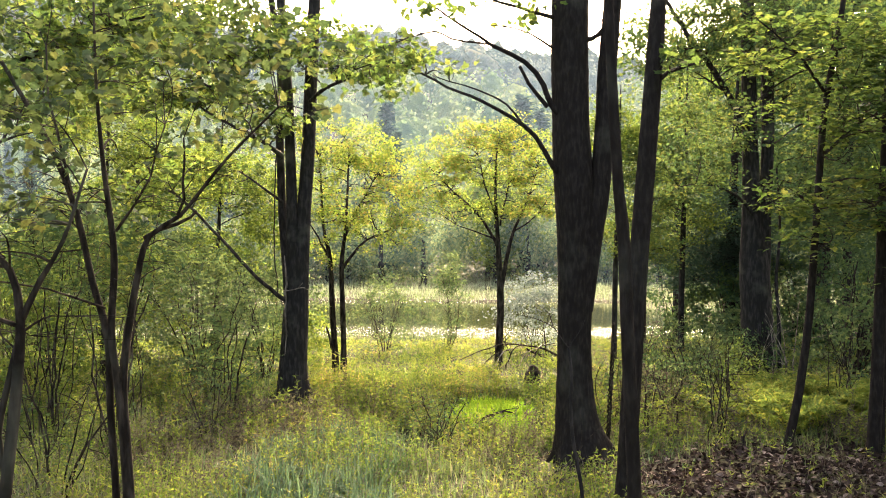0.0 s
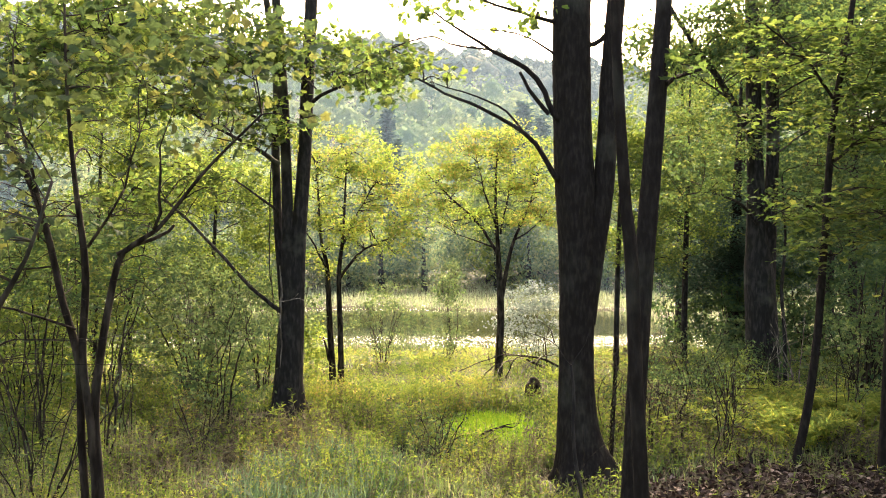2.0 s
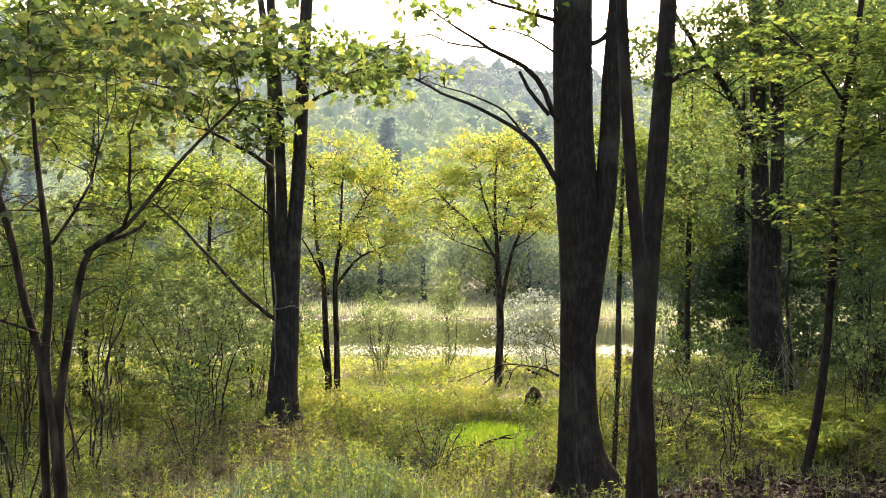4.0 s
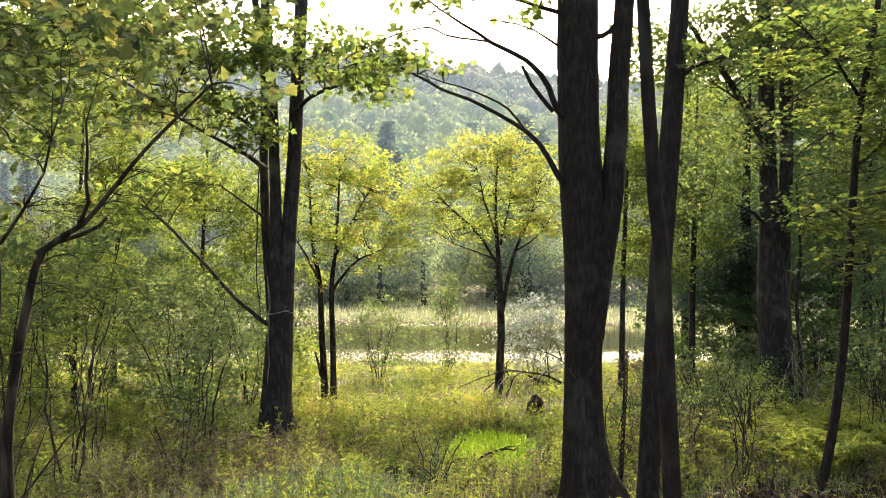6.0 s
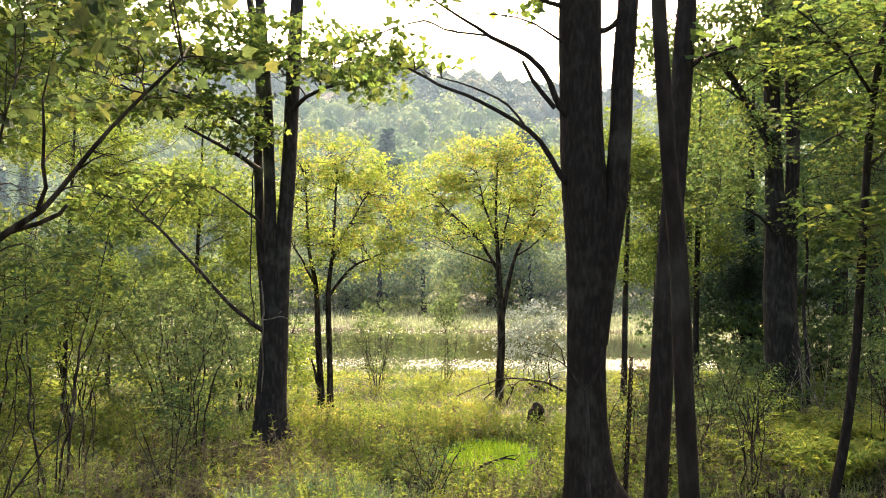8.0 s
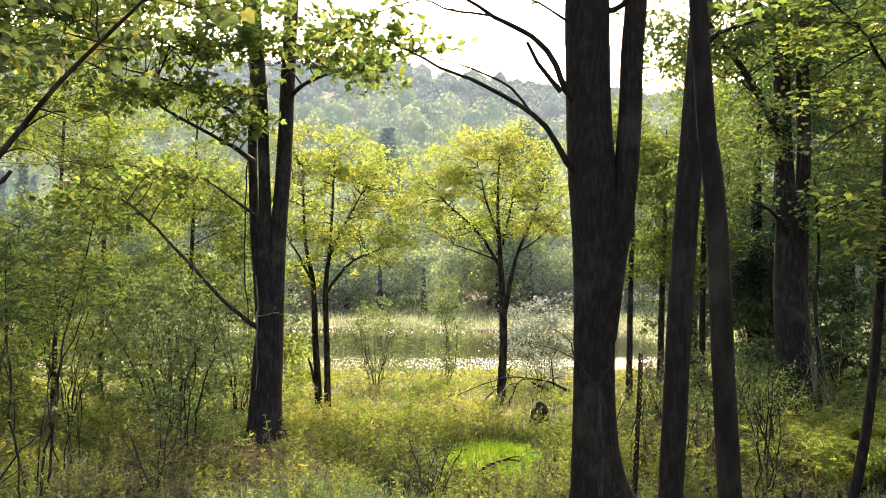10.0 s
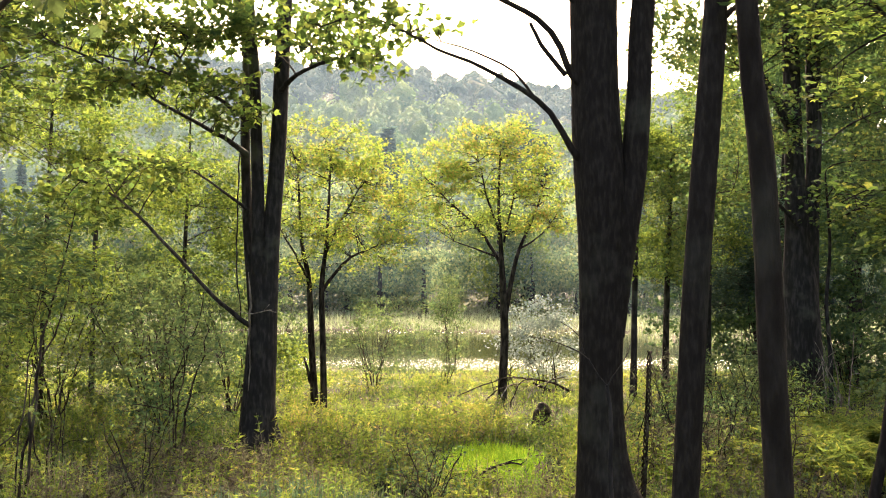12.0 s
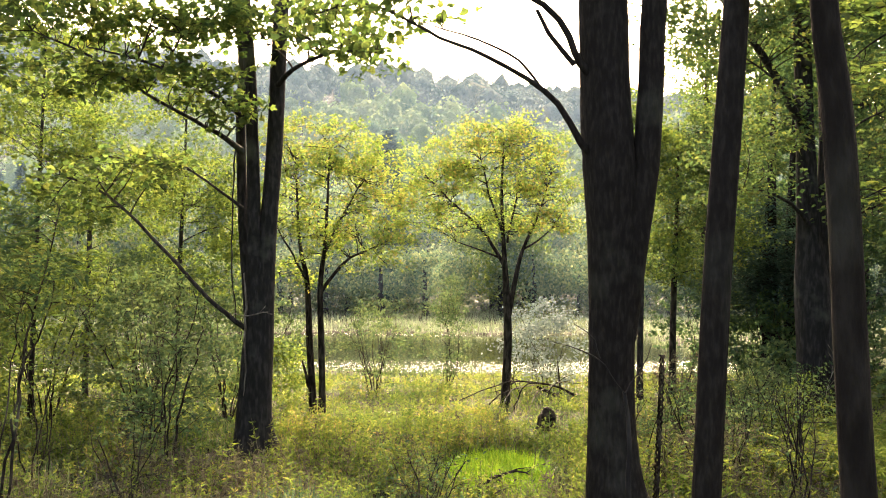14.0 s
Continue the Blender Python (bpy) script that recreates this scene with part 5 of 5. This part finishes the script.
# ---- shrubs ----
def shrub(name, label, x, y, h, wide, leaf, seed, stems=7, shape=OVAL, size=0.05, amount=40, per=16, group="shrubs", bark=BARK_THIN, flat=0.35, thin=0.012, lift=0.0):
    r = np.random.default_rng(seed)
    z = float(ground_z(x, y))
    lines = []
    for _ in range(stems):
        a, k = r.uniform(0, 6.28), r.uniform(0.3, 1.0)
        ex, ey = math.cos(a) * wide * k, math.sin(a) * wide * k * 0.8
        q = thin * r.uniform(0.45, 1.1)
        lines.append([(x + ex * 0.08, y + ey * 0.08, z - 0.05, q), (x + ex * 0.35 + r.normal(0, 0.04), y + ey * 0.35, z + h * 0.4, q * 0.75), (x + ex * 0.8, y + ey * 0.8, z + h * r.uniform(0.75, 1.0), q * 0.3)])
    blobs = [(x, y, z + h * (0.5 + 0.3 * lift), wide, wide * 0.9, h * (0.42 - 0.2 * lift), int(amount * 0.75)), (x, y, z + h * 0.85, wide * 0.6, wide * 0.6, h * 0.2, int(amount * 0.25))] if amount else []
    top = thing(name, (x, y, z), label, "shrub", group)
    limbs = []
    for line in lines:
        g = Geo(True)
        limbs.append(tube(g, line, 5, 0.12, 0.04, 0, r, 0.07))
        part("stem", g, bark, top)
    if blobs:
        tw, cr = Geo(), Geo()
        spots, heads = sprays(tw, limbs, blobs, r, 0.22, per, 0.006, fine=y < 12)
        leaves(cr, spots, size, shape, r, flat, heads)
        tagged(part("twigwork", tw, bark, top), kind="stuff")
        tagged(part("crown", cr, leaf, top), kind="stuff")
    return top


shrub("willow_bush", "silvery pale-leaved bush at the pond's edge", 1.62, 17.4, 1.4, 0.72, LEAF_SILVER, 51, 12, DIAMOND, 0.046, 190, 20, "bushes by the pond", thin=0.007)
shrub("willow_bush", "thin light green willow bush", -1.0, 17.0, 1.35, 0.75, LEAF_SHRUB, 52, 14, DIAMOND, 0.046, 120, 20, "bushes by the pond", thin=0.007)
shrub("willow_bush", "tall thin grey-green willow shoot", 0.1, 17.6, 1.75, 0.32, LEAF_SHRUB, 53, 6, DIAMOND, 0.042, 110, 22, "bushes by the pond", thin=0.007)
shrub("willow_bush", "small green bush beside the twin stems", -2.2, 15.0, 0.9, 0.45, LEAF_LIME, 54, 6, DIAMOND, 0.055, 90, 22, "bushes by the pond", thin=0.007)
for i, (x, y, h, w_, n_, leaf_) in enumerate(((-3.1, 12.6, 1.7, 0.9, 70, LEAF_SHRUB), (-4.4, 13.0, 2.0, 1.0, 80, LEAF_LIME), (-3.6, 14.4, 2.1, 0.9, 70, LEAF_SHRUB), (-5.6, 14.2, 2.4, 1.1, 80, LEAF_LIME), (-2.5, 13.8, 1.7, 0.7, 50, LEAF_SHRUB),
                                              (-4.6, 11.0, 1.6, 0.8, 60, LEAF_LIME), (-6.4, 16.0, 2.2, 1.2, 80, LEAF_SHRUB), (-4.4, 17.5, 2.2, 1.2, 80, LEAF_SHRUB), (-7.4, 17.5, 2.0, 1.2, 70, LEAF_LIME), (-3.0, 18.5, 1.5, 0.9, 60, LEAF_SHRUB),
                                              (-5.3, 12.0, 2.1, 0.8, 60, LEAF_MAPLE))):
    shrub("viburnum_shrub", "dense grey-green shrub under the trees" if leaf_ is LEAF_SHRUB else "dense green shrub under the trees", x, y, h, w_, leaf_, 60 + i, 8, DIAMOND, 0.052, int(n_ * 1.9), 28, "shrubs by the left bank")
shrub("low_bush", "low dark green bush in the grass", -2.7, 11.4, 0.55, 0.4, LEAF_SHADE, 75, 7, OVAL, 0.05, 36, 18)
for i, (x, y, h, w_, n_, leaf_) in enumerate(((5.6, 12.0, 1.6, 0.9, 36, LEAF_SHADE), (4.7, 11.2, 1.3, 0.7, 20, LEAF_SHRUB), (6.6, 14.8, 2.2, 1.1, 70, LEAF_SHADE), (6.2, 19.0, 2.0, 1.2, 60, LEAF_SHADE))):
    shrub("viburnum_shrub", "leggy dark-stemmed shrub in the shade", x, y, h, w_, leaf_, 80 + i, 8, DIAMOND, 0.06, int(n_ * 2.0), 26, "shrubs in the right woods")
for i, (x, y, h) in enumerate(((2.5, 8.95, 0.85), (1.95, 9.2, 0.8), (2.25, 9.6, 0.9), (-0.02, 9.0, 0.55), (3.0, 10.2, 0.9), (-0.1, 9.4, 0.5), (2.75, 9.7, 1.0), (1.7, 9.9, 0.9), (2.9, 11.2, 1.0), (-3.1, 9.9, 1.2), (-2.2, 9.2, 0.7), (4.2, 10.4, 1.1))):
    shrub("twiggy_sapling", "small dark twiggy sapling with few leaves", x, y, h, 0.32, LEAF_SHADE if abs(x) < 0.2 else LEAF_SHRUB, 90 + i, 5, OVAL, 0.032, 22, 8, "twiggy saplings", BARK_THIN, 0.4, 0.009)


for i, (x, y, h, w_, n_, leaf_) in enumerate(((4.6, 19.4, 2.0, 0.9, 90, LEAF_SHADE), (5.1, 17.6, 1.5, 0.7, 70, LEAF_SHADE), (6.8, 18.4, 2.2, 1.0, 110, LEAF_SHADE), (7.9, 17.4, 2.3, 1.0, 110, LEAF_SHADE), (8.8, 19.8, 2.4, 1.2, 120, LEAF_SHADE), (7.2, 15.4, 1.9, 0.8, 80, LEAF_MAPLE), (5.6, 20.4, 1.3, 0.9, 80, LEAF_SHADE), (7.0, 20.6, 1.4, 0.9, 80, LEAF_SHRUB), (6.3, 17.0, 1.1, 0.7, 60, LEAF_SHADE), (8.4, 16.2, 1.5, 0.9, 70, LEAF_SHADE), (9.4, 18.0, 2.0, 1.0, 90, LEAF_SHADE), (4.9, 15.8, 0.9, 0.6, 50, LEAF_SHRUB))):
    shrub("viburnum_shrub", "dense dark green understory shrub", x, y, h, w_, leaf_, 120 + i, 7, DIAMOND, 0.075, n_, 24, "shrubs in the right woods")
for i, (x, y, h) in enumerate(((-3.05, 7.6, 1.4), (-3.5, 8.6, 1.5), (-2.75, 7.0, 1.0))):
    shrub("bare_shrub", "nearly bare shrub of thin dark twigs", x, y, h, 0.85, LEAF_SHRUB, 140 + i, 5, OVAL, 0.04, 24, 4, "twiggy saplings", BARK_THIN, 0.4, 0.01)
shrub("viburnum_shrub", "curved sapling with small grey-green leaves", -2.3, 10.5, 1.5, 0.5, LEAF_SHRUB, 111, 4, OVAL, 0.05, 60, 14, "shrubs by the left bank")
shrub("ash_shrub", "tall shrub with narrow dark green leaflets", -2.95, 8.7, 2.2, 0.6, LEAF_OAK, 112, 5, LANCE, 0.1, 66, 24, "shrubs by the left bank", flat=0.6, lift=1.0)
shrub("ash_shrub", "tall shrub with narrow dark green leaflets", -3.9, 9.8, 2.3, 0.7, LEAF_OAK, 113, 6, LANCE, 0.1, 80, 24, "shrubs by the left bank", flat=0.6, lift=1.0)


for i, (x, y, h, w_, n_, leaf_) in enumerate(((2.35, 10.9, 0.75, 0.5, 60, LEAF_SHADE), (3.1, 12.2, 0.9, 0.6, 70, LEAF_SHRUB), (2.6, 12.8, 0.8, 0.6, 60, HERB_DRY), (3.9, 12.9, 0.85, 0.6, 60, LEAF_SHADE), (2.1, 9.9, 0.6, 0.4, 40, HERB_DRY), (3.4, 11.3, 0.7, 0.5, 50, LEAF_LIME))):
    shrub("low_bush", "low russet withering bush among the ferns" if leaf_ is HERB_DRY else "low leafy bush among the ferns" if leaf_ is not LEAF_SHADE else "low dark green bush among the ferns", x, y, h, w_, leaf_, 160 + i, 7, LANCE, 0.05, n_, 30, "low bushes in the right clearing")
for i, (x, y, h, w_) in enumerate(((4.9, 11.7, 1.7, 0.7), (5.4, 12.4, 1.5, 0.6))):
    shrub("bare_shrub", "leaning dark bare stems of an old shrub", x, y, h, w_, LEAF_SHADE, 170 + i, 8, OVAL, 0.045, 26, 8, "bare shrubs", BARK_THIN, 0.4, 0.026)


# ---- ferns on the right ----
def fern(x, y, seed):
    r = np.random.default_rng(seed)
    z = float(ground_z(x, y))
    top = thing("fern", (x, y, z), "yellow-green fern with arching fronds", "fern", "ferns in the clearing")
    for _ in range(7):
        a, ln = r.uniform(0, 6.28), r.uniform(0.36, 0.62)
        d = np.array([math.cos(a), math.sin(a), 0])
        t = np.linspace(0, 1, 34)[:, None]
        rib = np.array([x, y, z]) + d * ln * t * 0.85 + np.array([0, 0, 1]) * ln * (1.5 * t - 0.95 * t * t)
        g = Geo()
        tube(g, [(*p, 0.003) for p in rib[::11]], 3, 0.2, rng=r)
        side = np.array([-d[1], d[0], 0])
        for s in (-1, 1):
            leaves(g, rib[2:], 0.1 * np.sin(np.linspace(0.6, 3.0, 32)), LANCE, r, 0.5, np.repeat((side * s + d * 0.25)[None] * 5.0, 32, 0))
        part("frond", g, LEAF_FERN, top)


rf = np.random.default_rng(99)
for i in range(58):
    fern(2.7 + rf.uniform(0, 2.9), 9.3 + rf.uniform(0, 2.4), 200 + i)

# ---- stump, fallen wood, dead sticks ----
stump = thing("stump", (1.21, 13.3, 0), "small dark weathered stump in the grass", "stump")
g = Geo(True)
tube(g, [(1.21, 13.3, -0.05, 0.13), (1.21, 13.3, 0.06, 0.11), (1.22, 13.3, 0.14, 0.105), (1.22, 13.3, 0.2, 0.08), (1.2, 13.3, 0.25, 0.03)], 18, 0.02, 0.12, 0.12)
part("body", g, WOOD_CUT, stump)


def stick(name, label, pts, bark=BARK_DEAD, forks=3, seed=1, group="fallen branches"):
    r = np.random.default_rng(seed)
    top = thing(name, pts[0][:3], label, "branch", group)
    g = Geo(True)
    s = tube(g, pts, 6, 0.08, 0.05, 0, r, 0.04)
    part("stem", g, bark, top)
    for _ in range(forks):
        q = s[r.integers(len(s) // 4, len(s) - 1)]
        e = q[:3] + r.normal(0, 0.22, 3) + np.array([0, 0, 0.12])
        e[2] = max(e[2], 0.02)
        g = Geo(True)
        tube(g, [(*q[:3], q[3] * 0.6), (*((q[:3] + e) / 2 + r.normal(0, 0.03, 3)), q[3] * 0.45), (*e, 0.002)], 4, 0.08, rng=r)
        part("twig", g, bark, top)


dead = thing("dead_sapling", (0.9, 5.9, 0), "thin dead sapling forking before the big maple", "sapling")
for kind_, pts in (("trunk", [(0.9, 5.9, -0.05, 0.012), (0.845, 5.9, 0.335, 0.0115), (0.78, 5.9, 0.8, 0.0105), (0.772, 5.9, 1.08, 0.009), (0.756, 5.9, 1.24, 0.0075)]),
                   ("branch", [(0.756, 5.9, 1.235, 0.004), (0.7, 5.9, 1.31, 0.0026), (0.655, 5.9, 1.375, 0.0034), (0.55, 5.89, 1.415, 0.0022), (0.43, 5.88, 1.44, 0.001)]),
                   ("branch", [(0.756, 5.9, 1.235, 0.0035), (0.8, 5.9, 1.32, 0.0022), (0.862, 5.9, 1.425, 0.001)]),
                   ("twig", [(0.66, 5.9, 1.37, 0.004), (0.63, 5.88, 1.44, 0.0025), (0.56, 5.86, 1.5, 0.0012)])):
    g = Geo(True)
    tube(g, pts, 7, 0.05, 0.08, 0, np.random.default_rng(301), 0.012)
    part(kind_, g, BARK_GREY, dead)
for i in range(6):
    a0 = 0.5 * i
    stick("dead_branch", "pale thin dead twigs leaning on the grey trunk", [(4.14 + 0.084 * i, 12.75 - 0.05 * i, 0.0, 0.008), (4.18 + 0.065 * i + 0.11 * math.sin(a0), 12.8, 0.4, 0.007), (4.1 + 0.11 * i + 0.19 * math.cos(a0 * 2), 12.9, 0.75 + 0.08 * i, 0.003)], BARK_DEAD, 3, 340 + i)
stick("fallen_branch", "dark fallen branch lying in the bright grass", [(0.28, 9.5, 0.03, 0.012), (0.4, 9.55, 0.18, 0.012), (0.6, 9.6, 0.24, 0.009), (0.72, 9.6, 0.2, 0.004)], BARK_THIN, 3, 302)
stick("fallen_branch", "long fallen branch beside the willow bush", [(0.25, 14.0, 0.25, 0.006), (0.7, 14.6, 0.36, 0.008), (1.0, 15.4, 0.34, 0.012), (1.6, 16.2, 0.2, 0.016), (2.0, 16.5, 0.0, 0.02)], BARK_THIN, 5, 303)
stick("fallen_branch", "thick fallen limb lying towards the water", [(1.4, 16.4, 0.16, 0.014), (1.72, 16.4, 0.0, 0.028), (2.0, 16.3, -0.12, 0.035)], BARK_THIN, 2, 304)
for i in range(7):
    stick("fallen_branch", "thin dark fallen branch at the maple's foot", [(0.55 + 0.12 * i, 7.2 + 0.1 * i, 0.03, 0.006), (0.8 + 0.1 * i, 7.6 + 0.05 * i, 0.06, 0.009), (1.1 + 0.05 * i, 8.0, 0.12, 0.006)], BARK_THIN, 2, 310 + i)
vine = thing("vine", (1.475, 8.8, 0), "knotted dark dead vine standing upright", "vine")
for turn in (0.0, 2.1, 4.2):
    g = Geo(True)
    tube(g, [(1.475 + 0.0025 * k + 0.017 * math.cos(turn + 2.2 * k), 8.8 + 0.017 * math.sin(turn + 2.2 * k), -0.03 + 0.05 * k, 0.008 - 0.00015 * k) for k in range(25)], 6, 0.02, 0.3, 0, np.random.default_rng(330))
    part("stem", g, BARK_THIN, vine)
stick("broken_stub", "short broken stub standing in the litter", [(2.68, 8.7, -0.03, 0.014), (2.68, 8.7, 0.1, 0.013), (2.69, 8.7, 0.2, 0.009)], BARK_THIN, 0, 331)
for i in range(5):
    stick("fallen_branch", "grey dead branch sprawling before the willow bush", [(0.5 + 0.22 * i, 14.2 + 0.25 * i, 0.02, 0.009), (0.7 + 0.2 * i, 14.6 + 0.2 * i, 0.22 + 0.05 * (i % 3), 0.008), (1.1 + 0.18 * i, 15.1 + 0.2 * i, 0.3, 0.005)], BARK_DEAD if i % 2 else BARK_THIN, 4, 360 + i)
